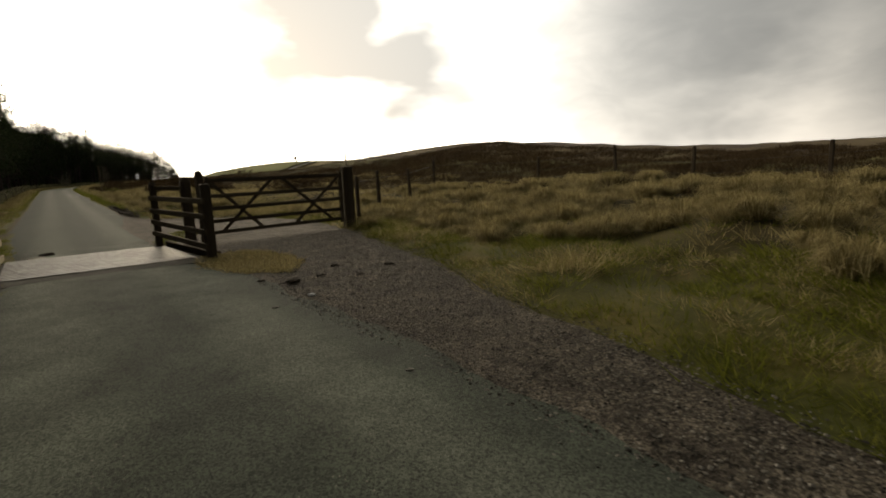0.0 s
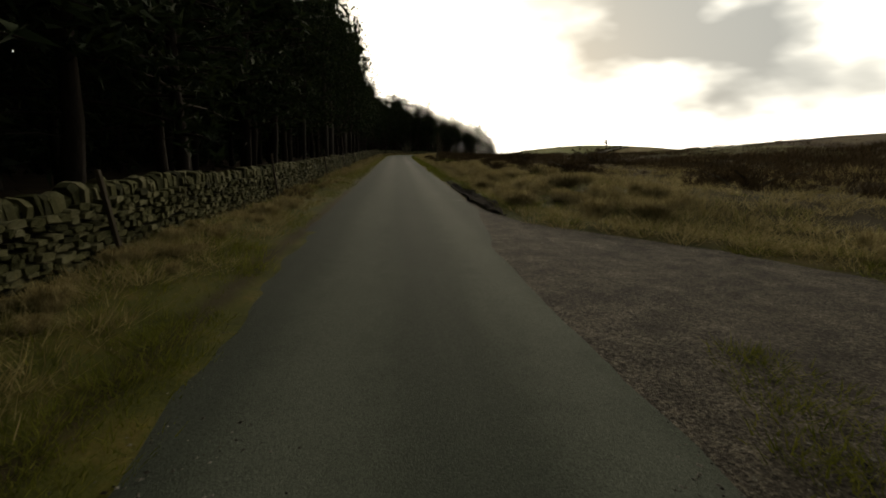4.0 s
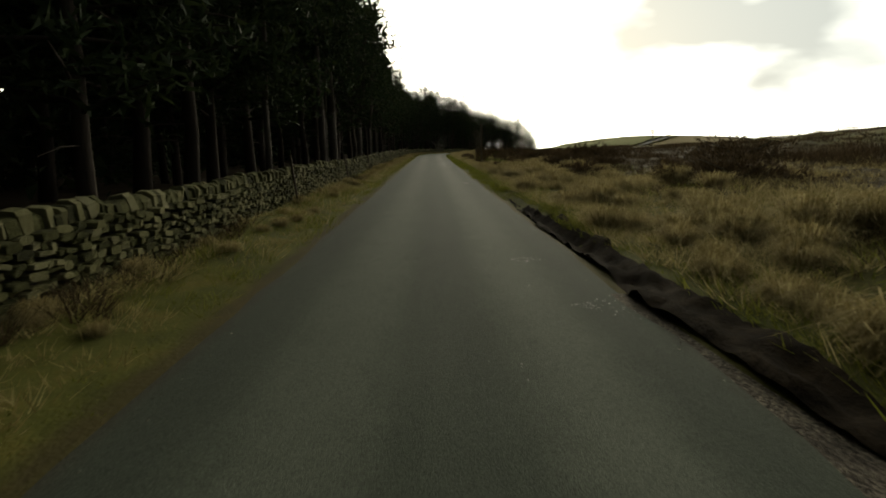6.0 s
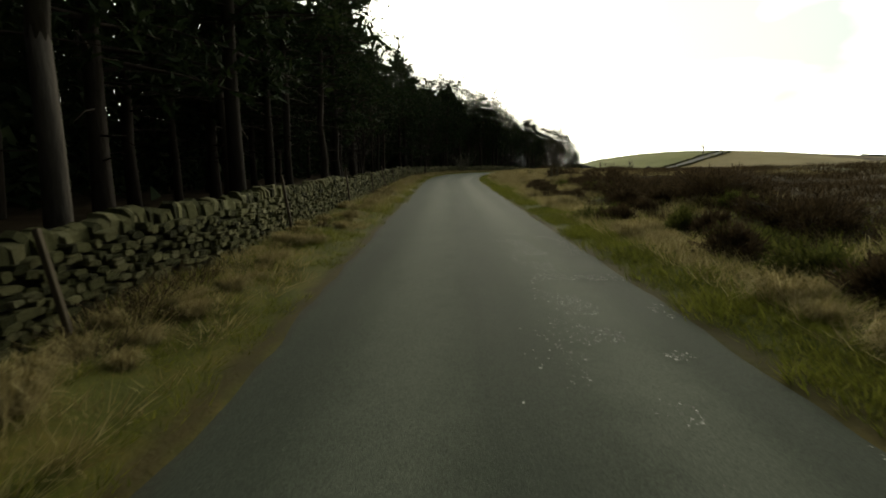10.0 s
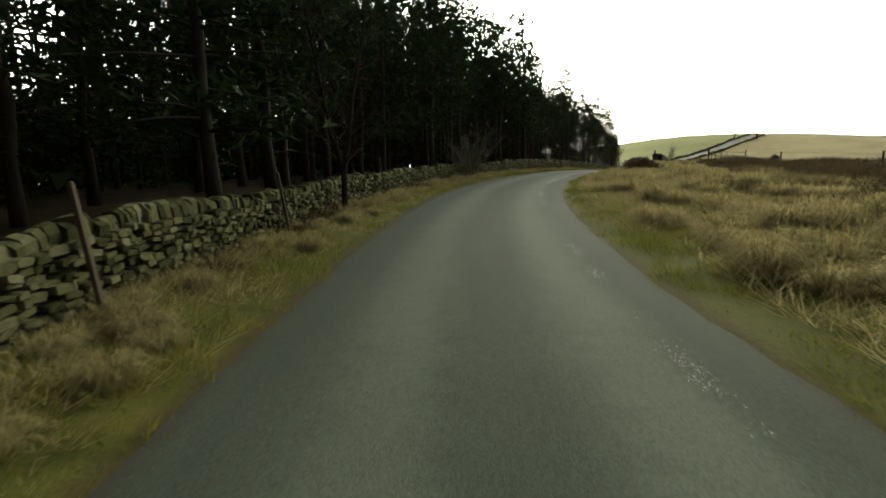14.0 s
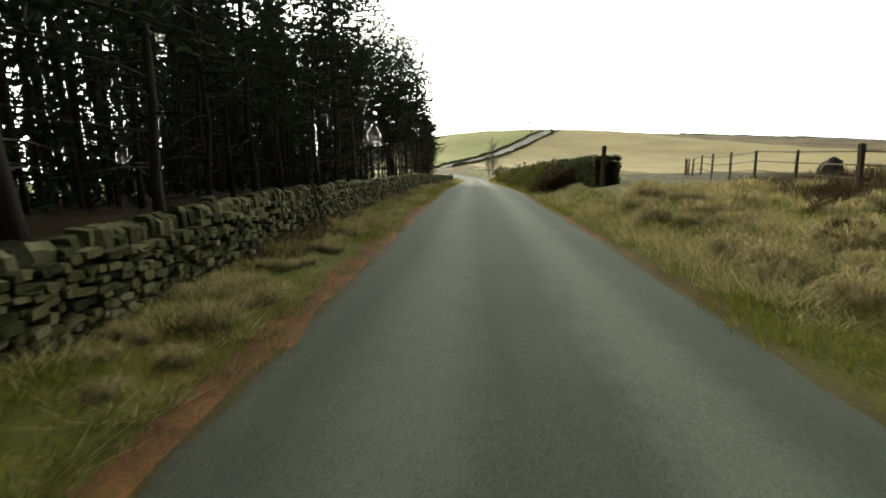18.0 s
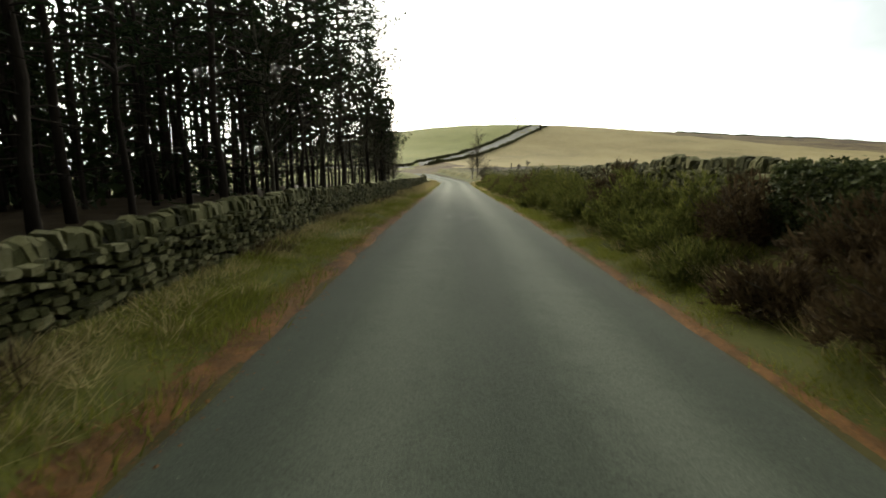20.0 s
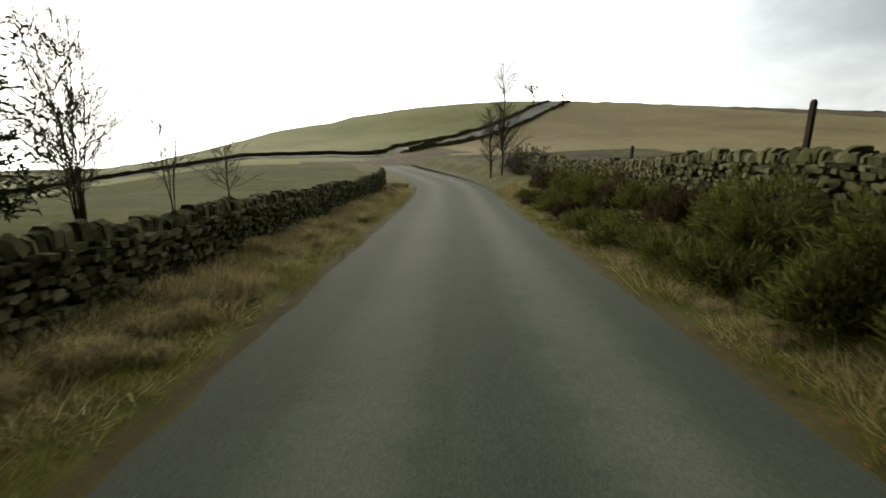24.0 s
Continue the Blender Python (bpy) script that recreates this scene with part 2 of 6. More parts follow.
MOOR = mat("moor", [(0.018, 0.013, 0.009), (0.045, 0.03, 0.017), (0.1, 0.075, 0.032), (0.07, 0.072, 0.024)], 0.09, 0.96, 0.9, 3.5, detail=9.0)
STONE = mat("gritstone", [(0.012, 0.012, 0.005), (0.042, 0.043, 0.016), (0.078, 0.077, 0.032), (0.118, 0.112, 0.053), (0.19, 0.18, 0.108)], 11, 0.95, 1.0, 48, vary=0.45, stops=[0.22, 0.38, 0.5, 0.62, 0.85])
# near black: shade between walling stones is put into this colour; clods share it
GAP_SHADE_CLOD = mat("gap_shade_clod", [(0.012, 0.011, 0.008), (0.03, 0.028, 0.02)], 5, 0.95, 0.4, 30)
def timber(name, colours, rough, along):
    """Sawn timber with its grain along one axis."""
    return mat(name, colours, 3, rough, 0.45, 40, stretch=tuple(0.1 if k == along else 1 for k in range(3)), vary=0.2)


OLD = [(0.024, 0.019, 0.013), (0.07, 0.055, 0.037), (0.13, 0.107, 0.075)]
NEW = [(0.15, 0.118, 0.062), (0.27, 0.22, 0.125), (0.38, 0.315, 0.19)]
OLD_WOOD, OLD_RAIL, GATE_WOOD = timber("weathered_post", OLD, 0.85, 2), timber("weathered_rail", OLD, 0.85, 1), timber("weathered_gate", OLD, 0.85, 0)
NEW_WOOD, NEW_RAIL = timber("new_post", NEW, 0.75, 2), timber("new_rail", NEW, 0.75, 1)
RUST_STEEL = mat("worn_steel", [(0.022, 0.02, 0.017), (0.06, 0.056, 0.05), (0.14, 0.135, 0.125)], 4, 0.5, 0.2, 50, metal=0.6, spec=0.4)
CONCRETE = mat("concrete", [(0.07, 0.066, 0.055), (0.14, 0.132, 0.11), (0.21, 0.2, 0.17)], 2.5, 0.9, 0.5, 60)
BARK = mat("bark", [(0.012, 0.01, 0.008), (0.035, 0.028, 0.022), (0.075, 0.06, 0.048)], 5, 0.95, 0.9, 16, stretch=(1, 1, 0.25), vary=0.25)
NEEDLE = mat("pine_needles", [(0.009, 0.016, 0.007), (0.022, 0.034, 0.014), (0.045, 0.058, 0.021)], 0.8, 0.8, 0.0, 9, vary=0.4)
TWIG = mat("twigs", [(0.03, 0.026, 0.018), (0.075, 0.066, 0.048), (0.13, 0.115, 0.085)], 2, 0.9, 0.0, 20, vary=0.4)
GRASS_G = mat("green_grass", [(0.048, 0.06, 0.009), (0.12, 0.132, 0.02), (0.21, 0.2, 0.042)], 0.7, 0.8, 0.0, 5, vary=0.5)
GRASS_T = mat("dry_grass", [(0.11, 0.088, 0.034), (0.26, 0.21, 0.095), (0.45, 0.38, 0.2)], 0.35, 0.85, 0.0, 4, vary=0.5)
HEATHER = mat("heather", [(0.02, 0.0145, 0.008), (0.054, 0.037, 0.019), (0.1, 0.07, 0.036)], 0.3, 0.9, 0.0, 4, vary=0.5)
GORSE = mat("gorse", [(0.026, 0.031, 0.008), (0.08, 0.087, 0.02), (0.155, 0.155, 0.042)], 0.8, 0.85, 0.0, 6, vary=0.45)
LEAF = mat("leaf_litter", [(0.03, 0.02, 0.01), (0.1, 0.05, 0.019), (0.2, 0.092, 0.031)], 3, 0.9, 0.6, 30)
PASTURE_G = mat("green_pasture", [(0.075, 0.085, 0.024), (0.12, 0.125, 0.036), (0.155, 0.15, 0.05)], 0.05, 0.95, 0.5, 1.5)
ASPHALT_FAR = mat("pale_lane", [(0.13, 0.125, 0.11), (0.2, 0.19, 0.17)], 0.5, 0.9, 0.2, 5)
PASTURE_T = mat("dry_pasture", [(0.1, 0.082, 0.034), (0.165, 0.132, 0.058), (0.21, 0.17, 0.08)], 0.05, 0.95, 0.5, 1.2)




speckle(ASPHALT, 120.0, 0.72, 1.28, 0.6, 0.06)
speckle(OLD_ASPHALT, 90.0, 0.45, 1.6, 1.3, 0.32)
speckle(GRAVEL, 48.0, 0.35, 1.7, 1.2, 0.3)


def see_through(m, share):
    """Lets part of the light pass through thin blades."""
    t = m.node_tree
    b = t.nodes["Principled BSDF"]
    tr = t.nodes.new("ShaderNodeBsdfTranslucent")
    t.links.new(b.inputs["Base Color"].links[0].from_socket, tr.inputs["Color"])
    mx = t.nodes.new("ShaderNodeMixShader")
    mx.inputs[0].default_value = share
    out = next(n for n in t.nodes if n.type == "OUTPUT_MATERIAL")
    t.links.new(b.outputs[0], mx.inputs[1])
    t.links.new(tr.outputs[0], mx.inputs[2])
    t.links.new(mx.outputs[0], out.inputs["Surface"])


for m in (GRASS_G, GRASS_T):
    see_through(m, 0.45)
see_through(GORSE, 0.35)
see_through(HEATHER, 0.25)
see_through(TWIG, 0.15)
see_through(NEEDLE, 0.2)
PALE_TWIG = mat("pale_twigs", [(0.05, 0.045, 0.032), (0.11, 0.1, 0.075), (0.2, 0.185, 0.14)], 2, 0.85, 0.0, 20, vary=0.5)
PEBBLE = mat("pebble", [(0.018, 0.016, 0.013), (0.07, 0.063, 0.05), (0.2, 0.185, 0.155)], 20, 0.9, 0.3, 90, vary=0.7)
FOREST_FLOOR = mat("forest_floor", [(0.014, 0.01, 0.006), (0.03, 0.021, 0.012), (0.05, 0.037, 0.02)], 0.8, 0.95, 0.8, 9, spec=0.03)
FIELD = mat("field_grass", [(0.032, 0.037, 0.008), (0.054, 0.058, 0.014), (0.084, 0.08, 0.023)], 0.15, 0.95, 0.8, 4, spec=0.02)
DARK_ROCK = mat("dark_gritstone", [(0.015, 0.014, 0.011), (0.04, 0.037, 0.028)], 4, 0.95, 0.7, 20)


# ---- mesh helpers ----
class Geo:
    """Points and faces gathered for one mesh."""

    def __init__(self):
        self.v, self.f, self.n = [], [], 0

    def add(self, verts, faces):
        self.v.append(np.asarray(verts, float).reshape(-1, 3))
        self.f.extend([[i + self.n for i in f] for f in faces])
        self.n += len(self.v[-1])
        return self

    def box(self, m, size, jig=0.0, rng=random):
        x, y, z = (a / 2 for a in size)
        pts = [Vector((sx * x, sy * y, sz * z)) for sx in (-1, 1) for sy in (-1, 1) for sz in (-1, 1)]
        if jig:
            pts = [p + Vector((rng.uniform(-jig, jig), rng.uniform(-jig, jig), rng.uniform(-jig, jig))) for p in pts]
        return self.add([m @ p for p in pts], [(0, 1, 3, 2), (4, 6, 7, 5), (0, 4, 5, 1), (2, 3, 7, 6), (0, 2, 6, 4), (1, 5, 7, 3)])

    def beam(self, a, b, width, height, up=(0, 0, 1), bevel=0.006):
        """A sawn timber from a to b, with its edges taken off."""
        a, b = Vector(a), Vector(b)
        d = (b - a).normalized()
        side = d.cross(Vector(up)).normalized()
        top = side.cross(d)
        w, h, c = width / 2, height / 2, bevel
        ring = [(-w + c, -h), (w - c, -h), (w, -h + c), (w, h - c), (w - c, h), (-w + c, h), (-w, h - c), (-w, -h + c)]
        pts = [p + side * x + top * y for p in (a, b) for x, y in ring]
        faces = [(k, (k + 1) % 8, 8 + (k + 1) % 8, 8 + k) for k in range(8)] + [tuple(range(7, -1, -1)), tuple(range(8, 16))]
        return self.add(pts, faces)

    def tube(self, pts, radii, sides=7, cap=True):
        pts = [Vector(p) for p in pts]
        rings = []
        for k, p in enumerate(pts):
            d = (pts[min(k + 1, len(pts) - 1)] - pts[max(k - 1, 0)]).normalized()
            a = d.cross(Vector((0.31, 0.93, 0.2))).normalized()
            b = d.cross(a)
            rings += [p + (a * math.cos(q) + b * math.sin(q)) * radii[k] for q in (2 * math.pi * j / sides for j in range(sides))]
        faces = [(k * sides + j, k * sides + (j + 1) % sides, (k + 1) * sides + (j + 1) % sides, (k + 1) * sides + j) for k in range(len(pts) - 1) for j in range(sides)]
        if cap:
            faces += [tuple(range(sides - 1, -1, -1)), tuple(range((len(pts) - 1) * sides, len(pts) * sides))]
        return self.add(rings, faces)

    def mesh(self, name, material, smooth=False):
        me = bpy.data.meshes.new(name)
        me.from_pydata(np.concatenate(self.v).tolist() if self.v else [], [], self.f)
        me.materials.append(material)
        if smooth:
            me.polygons.foreach_set("use_smooth", [True] * len(me.polygons))
        me.update()
        return me


def part(name, geo, material, parent, label="", smooth=False):
    ob = new(name, geo.mesh(name, material, smooth) if isinstance(geo, Geo) else geo)
    ob.parent = parent
    return tagged(ob, label)


def thing(name, label, category, group="", place=(0, 0, 0), turn=0.0):
    ob = new(name)
    ob.matrix_world = pose(*place, 0, 0, turn)
    return tagged(ob, label, category, group)


def fast_mesh(name, verts, faces, material, uv=None):
    """A mesh of equal-sided faces from arrays, with the lane's plan as its UV map where given."""
    verts, faces = np.asarray(verts, np.float32), np.asarray(faces, np.int32)
    me = bpy.data.meshes.new(name)
    k = faces.shape[1]
    me.vertices.add(len(verts))
    me.vertices.foreach_set("co", verts.ravel())
    me.loops.add(faces.size)
    me.loops.foreach_set("vertex_index", faces.ravel())
    me.polygons.add(len(faces))
    me.polygons.foreach_set("loop_start", np.arange(0, faces.size, k, dtype=np.int32))
    me.polygons.foreach_set("loop_total", np.full(len(faces), k, np.int32))
    if uv is not None:
        layer = me.uv_layers.new(name="plan")
        layer.data.foreach_set("uv", np.asarray(uv, np.float32)[faces.ravel()].ravel())
    me.materials.append(material)
    me.polygons.foreach_set("use_smooth", [False] * len(faces))
    me.update(calc_edges=True)
    return me


def sheet(name, S, L, Z, material, smooth=True):
    """A sheet over a grid of stations and offsets."""
    ns, nl = len(S), L.shape[1]
    pts = world(np.repeat(S[:, None], nl, 1), L, Z).reshape(-1, 3)
    i = (np.arange(ns - 1)[:, None] * nl + np.arange(nl - 1)[None]).ravel()
    faces = np.stack([i, i + 1, i + nl + 1, i + nl], 1)
    me = fast_mesh(name, pts, faces, material, np.stack([L.ravel(), np.repeat(S, nl)], 1))
    if smooth:
        me.polygons.foreach_set("use_smooth", [True] * len(me.polygons))
    return new(name, me)




def wave(s, seed, scale):
    """A smooth random line along the lane, about -1 to 1."""
    r = np.random.default_rng(seed)
    knots = r.uniform(-1, 1, 900)
    x = (np.asarray(s, float) + 210) / scale
    i = np.floor(x).astype(int) % 890
    u = x - np.floor(x)
    u = u * u * (3 - 2 * u)
    return knots[i] * (1 - u) + knots[i + 1] * u


def bumps(s, l, seed, scale):
    """Smooth random ground over the plan, about -1 to 1."""
    r = np.random.default_rng(seed)
    g = r.uniform(-1, 1, (257, 257))
    a, b = np.asarray(s, float) / scale + 64, np.asarray(l, float) / scale + 64
    i, j = np.floor(a).astype(int), np.floor(b).astype(int)
    u, v = a - i, b - j
    u, v = u * u * (3 - 2 * u), v * v * (3 - 2 * v)
    i, j = i % 256, j % 256
    return (g[i, j] * (1 - u) + g[i + 1, j] * u) * (1 - v) + (g[i, j + 1] * (1 - u) + g[i + 1, j + 1] * u) * v


def edge_r(s):
    """The offset of the lane's right edge; before the cattle grid a gravel apron opens to the field gate."""
    return 2.0 + 0.05 * wave(s, 3, 2.3) + 0.045 * wave(s, 4, 0.5)


def edge_l(s):
    return -2.0 + 0.05 * wave(s, 5, 2.3) + 0.045 * wave(s, 6, 0.5)


def apron(s):
    """How far right the gravel of the bypass track reaches: through the field gate and back to the lane beyond the grid."""
    s = np.asarray(s, float)
    reach = np.interp(s, [-16, -11.8, -9.2, -7.3, -5, -3.2, -0.8, 0.4, 3.5, 6.6, 8.0, 8.8, 10.0, 11.6, 13.5], [2.0, 2.5, 3.3, 3.83, 4.65, 5.05, 5.75, 6.1, 6.7, 6.4, 5.4, 4.4, 2.8, 2.2, 2.0])
    return reach + (0.12 * wave(s, 8, 0.9) + 0.07 * wave(s, 9, 0.35)) * smooth01(reach, 2.0, 3.0)


def ground_z(s, l):
    """Height of the land above the lane, before the far hill is added."""
    s, l = np.asarray(s, float), np.asarray(l, float)
    al = np.maximum(-l - 2.0, 0)
    far = apron(s)
    left = 0.1 * smooth01(al, 0, 1.3) + 0.12 * smooth01(al, 1.4, 4) - (0.065 * smooth01(s, 60, 120) + 0.075 * smooth01(s, 120, 160)) * np.clip(al - 14, 0, 500)
    ar = np.maximum(l - far, 0)
    right = 0.08 * smooth01(ar, 0, 0.8) + 0.32 * smooth01(ar, 1.5, 5) + 0.045 * np.clip(ar - 4, 0, 40) + 0.02 * np.clip(ar - 44, 0, 150)
    right = right * (1 - 0.85 * smooth01(s, 62, 100)) + 0.62 * smooth01(ar, 0.7, 2.1) * smooth01(s, 116, 127)
    right = right + 0.22 * bumps(s, l, 11, 2.2) * smooth01(ar, 1.2, 4) + 0.08 * bumps(s, l, 12, 0.7) * smooth01(ar, 0.8, 3)
    right = right - 0.2 * np.exp(-(((l - 2.32) / 0.2) ** 2)) * smooth01(s, 12, 16) * (1 - smooth01(s, 20, 24))
    small = 0.075 * bumps(s, l, 13, 0.7) * smooth01(al + ar, 0.2, 1.0)
    return left + right + small


# ---- the land ----


def hill(x, y):
    """The pasture hill beyond the lane's end, and the moor's rise behind the field gate."""
    x, y = np.asarray(x, float), np.asarray(y, float)
    d1 = ((x - 152) ** 2 + (y - 288) ** 2) / 62.0**2
    d2 = ((x - 104) ** 2 + (y - 330) ** 2) / 56.0**2
    d3 = ((x - 222) ** 2 + (y - 232) ** 2) / 60.0**2
    d4 = ((x - 45) / 20.0) ** 2 + ((y - 40 - GRID_Y) / 22.0) ** 2
    return 9.6 * np.exp(-d1) + 7.6 * np.exp(-d2) + 6.0 * np.exp(-d3) + 2.35 * np.exp(-d4)


NEAR_S = TAB_S[::8]
NEAR_X, NEAR_Y, NEAR_H = TAB_X[::8], TAB_Y[::8], TAB_H[::8]


def plan_of(x, y):
    """Station and offset of places in the world."""
    x, y = np.asarray(x, float).ravel(), np.asarray(y, float).ravel()
    s, l = np.zeros_like(x), np.zeros_like(x)
    for a in range(0, len(x), 4000):
        dx, dy = x[a : a + 4000, None] - NEAR_X, y[a : a + 4000, None] - NEAR_Y
        j = (dx * dx + dy * dy).argmin(1)
        k = np.arange(len(j))
        h = NEAR_H[j]
        s[a : a + 4000] = NEAR_S[j] + (dy[k, j] * np.cos(h) - dx[k, j] * np.sin(h)) / stretch(NEAR_S[j])
        l[a : a + 4000] = dx[k, j] * np.cos(h) + dy[k, j] * np.sin(h)
    return s, l


def land_z(x, y):
    s, l = plan_of(x, y)
    return lane_z(s) + ground_z(s, l) + hill(np.ravel(x), np.ravel(y))


# the far ground
gx = np.concatenate([np.arange(-1500, -200, 60), np.arange(-200, 330, 4.0), np.arange(330, 1600, 60)])
gy = np.concatenate([np.arange(-900, -120, 60), np.arange(-120, 470, 4.0), np.arange(470, 1800, 60)])
GX, GY = np.meshgrid(gx, gy)
gs, gl = plan_of(GX, GY)
gz = lane_z(gs) + ground_z(gs, gl) + hill(GX, GY).ravel() - 0.5 * (1 - smooth01(np.abs(gl), 27, 33)) * (1 - smooth01(gs, 222, 230))
i = (np.arange(len(gy) - 1)[:, None] * len(gx) + np.arange(len(gx) - 1)[None]).ravel()
gf = np.stack([i, i + 1, i + len(gx) + 1, i + len(gx)], 1)
me = fast_mesh("ground", np.stack([GX.ravel(), GY.ravel(), gz], 1), gf, MOOR)
me.materials.append(PASTURE_G)
me.materials.append(PASTURE_T)
me.materials.append(FOREST_FLOOR)
me.materials.append(FIELD)
# the hill lane, from the junction to the crest
HILL_A, HILL_B = np.array([61.5, 227.5]), np.array([131.0, 280.0])
cx, cy = GX.ravel()[gf].mean(1), GY.ravel()[gf].mean(1)
side = (cx - HILL_A[0]) * (HILL_B - HILL_A)[1] - (cy - HILL_A[1]) * (HILL_B - HILL_A)[0]
fs, fl = gs[gf].mean(1), gl[gf].mean(1)
kind = np.zeros(len(gf), np.int32)
kind[(fs > 175) & (side < 0)] = 1
kind[(fl < -46) & (fs > 60)] = 1
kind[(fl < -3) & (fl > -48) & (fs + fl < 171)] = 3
kind[(fl < -24) & (fs + fl > 171) & (fs > 212)] = 1
kind[(fl < -24) & (fs + fl > 171) & (fs <= 212)] = 4
kind[(fs > 112) & (side >= 0) & (fl > 9)] = 2
crest = (cx - 150) * -135.0 - (cy - 285) * 40.0
kind[(kind == 2) & (crest < 0) & (cx > 150)] = 0
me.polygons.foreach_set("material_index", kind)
me.polygons.foreach_set("use_smooth", [True] * len(gf))
ground = tagged(new("ground", me), "rough moorland and pasture rolling up to a hill", "ground", kind="structure")

# near land either side of the lane
S_ALL = np.arange(-40, 226, 0.5)
lw = np.array([0, 0.12, 0.3, 0.5, 0.75, 1.0, 1.3, 1.6, 2.0, 2.5, 3.2, 4, 5, 6.5, 8, 10, 13, 17, 22, 28, 33.0])
L = edge_l(S_ALL)[:, None] + 0.12 - lw[None]
Z = ground_z(S_ALL[:, None] + 0 * L, L) - 0.35 * smooth01(-L, 29, 33) + hill(*np.moveaxis(world(S_ALL[:, None] + 0 * L, L)[..., :2], -1, 0))
Z[:, 0] -= 0.03
TURF_L = strips(TURF, [(-2.02, 0.12, 0.12, (0.036, 0.026, 0.013), 0.75)])
left_me = sheet("verge_left", S_ALL, L, Z, TURF_L)
left_me.data.materials.append(FIELD)
fi = np.arange(len(left_me.data.polygons))
left_me.data.materials.append(FOREST_FLOOR)
fs_, fl_ = S_ALL[fi // (L.shape[1] - 1)], lw[fi % (L.shape[1] - 1)]
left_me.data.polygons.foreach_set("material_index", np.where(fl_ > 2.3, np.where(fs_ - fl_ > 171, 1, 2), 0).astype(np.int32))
tagged(left_me, "grass verge with leaf litter below a dry stone wall", "verge", kind="structure")
lw = np.array([0, 0.12, 0.3, 0.5, 0.75, 1.0, 1.3, 1.6, 2.0, 2.4, 2.8, 3.2, 3.7, 4.2, 4.8, 5.5, 6.3, 7.2, 8.2, 9.5, 11, 13, 15, 18, 22, 27, 31.0])
L = np.maximum(edge_r(S_ALL), apron(S_ALL))[:, None] - 0.12 + lw[None]
Z = ground_z(S_ALL[:, None] + 0 * L, L) - 0.35 * smooth01(L, 29, 33) + hill(*np.moveaxis(world(S_ALL[:, None] + 0 * L, L)[..., :2], -1, 0))
Z[:, 0] -= 0.03
TURF_R = mat("moor_edge", [(0.028, 0.03, 0.007), (0.06, 0.056, 0.013), (0.12, 0.09, 0.028)], 0.9, 0.95, 0.9, 14)
strips(TURF_R, [(2.02, 0.1, 0.1, (0.04, 0.029, 0.015), 0.7), (2.6, 0.5, 0.3, (0.045, 0.05, 0.011), 0.6), (14, 7, 3, (0.03, 0.021, 0.013), 0.75)], 0.5)
tagged(sheet("verge_right", S_ALL, L, Z, TURF_R), "tussocky moor edge with rough grass and heather", "verge", kind="structure")

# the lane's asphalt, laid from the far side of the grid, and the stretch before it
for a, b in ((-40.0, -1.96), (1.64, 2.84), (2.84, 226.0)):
    S = np.arange(a, b + 0.01, 0.3) if b > 2 else np.linspace(a, b, 110)
    f = np.linspace(0, 1, 13)
    el, er = edge_l(S), edge_r(S)
    if b < 0:
        squeeze = smooth01(-S, 1.7, 3.6)
        el, er = -1.5 * (1 - squeeze) + el * squeeze - 1.2 * smooth01(-S, 2, 9), 1.5 * (1 - squeeze) + er * squeeze
    else:
        left, right = smooth01(S, 2.0, 8.0), smooth01(S, 6.0, 12.5)
        el, er = (el + 0.55) * (1 - left) + el * left, (er - 0.75) * (1 - right) + er * right
    L = el[:, None] * (1 - f) + er[:, None] * f
    Z = 0.012 + 0.03 * (1 - (L / 2.1) ** 2).clip(0) + 0.008 * bumps(S[:, None] + 0 * L, L, 31, 0.9)
    Z[:, 0] -= 0.025
    Z[:, -1] -= 0.025
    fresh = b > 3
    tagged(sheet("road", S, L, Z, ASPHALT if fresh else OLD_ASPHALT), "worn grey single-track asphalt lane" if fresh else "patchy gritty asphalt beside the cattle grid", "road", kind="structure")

# grassy shoulder between the lane, the grid and the left verge
S = np.arange(-5.0, 9.0, 0.25)
L = np.linspace(-2.35, -1.3, 8)[None] + 0 * S[:, None]
keep_out = (np.abs(S - 0.13) < 1.6)[:, None] * np.maximum(L + 1.6, 0)
Z = 0.006 + 0.014 * bumps(S[:, None] + 0 * L, L, 35, 0.3) - 0.02 * smooth01(L, -1.6, -1.3)
tagged(sheet("shoulder", S, L - keep_out, Z, TURF_L), "trodden grass shoulder beside the cattle grid", "verge", kind="structure")

# gravel apron and bypass track round the grid
for a, b, name in ((-40.0, 13.6, "track"),):
    S = np.arange(a, b, 0.3)
    f = np.linspace(0, 1, 14)
    inner = np.where(S < 2, 1.55, 0.9)
    L = inner[:, None] * (1 - f) + (apron(S) + 0.1)[:, None] * f
    Z = 0.004 + 0.012 * bumps(S[:, None] + 0 * L, L, 33, 0.5) + 0 * L
    Z[:, -1] -= 0.03
    tagged(sheet(name, S, L, Z, GRAVEL), "gravel track leading to the field gate", "track", kind="structure")


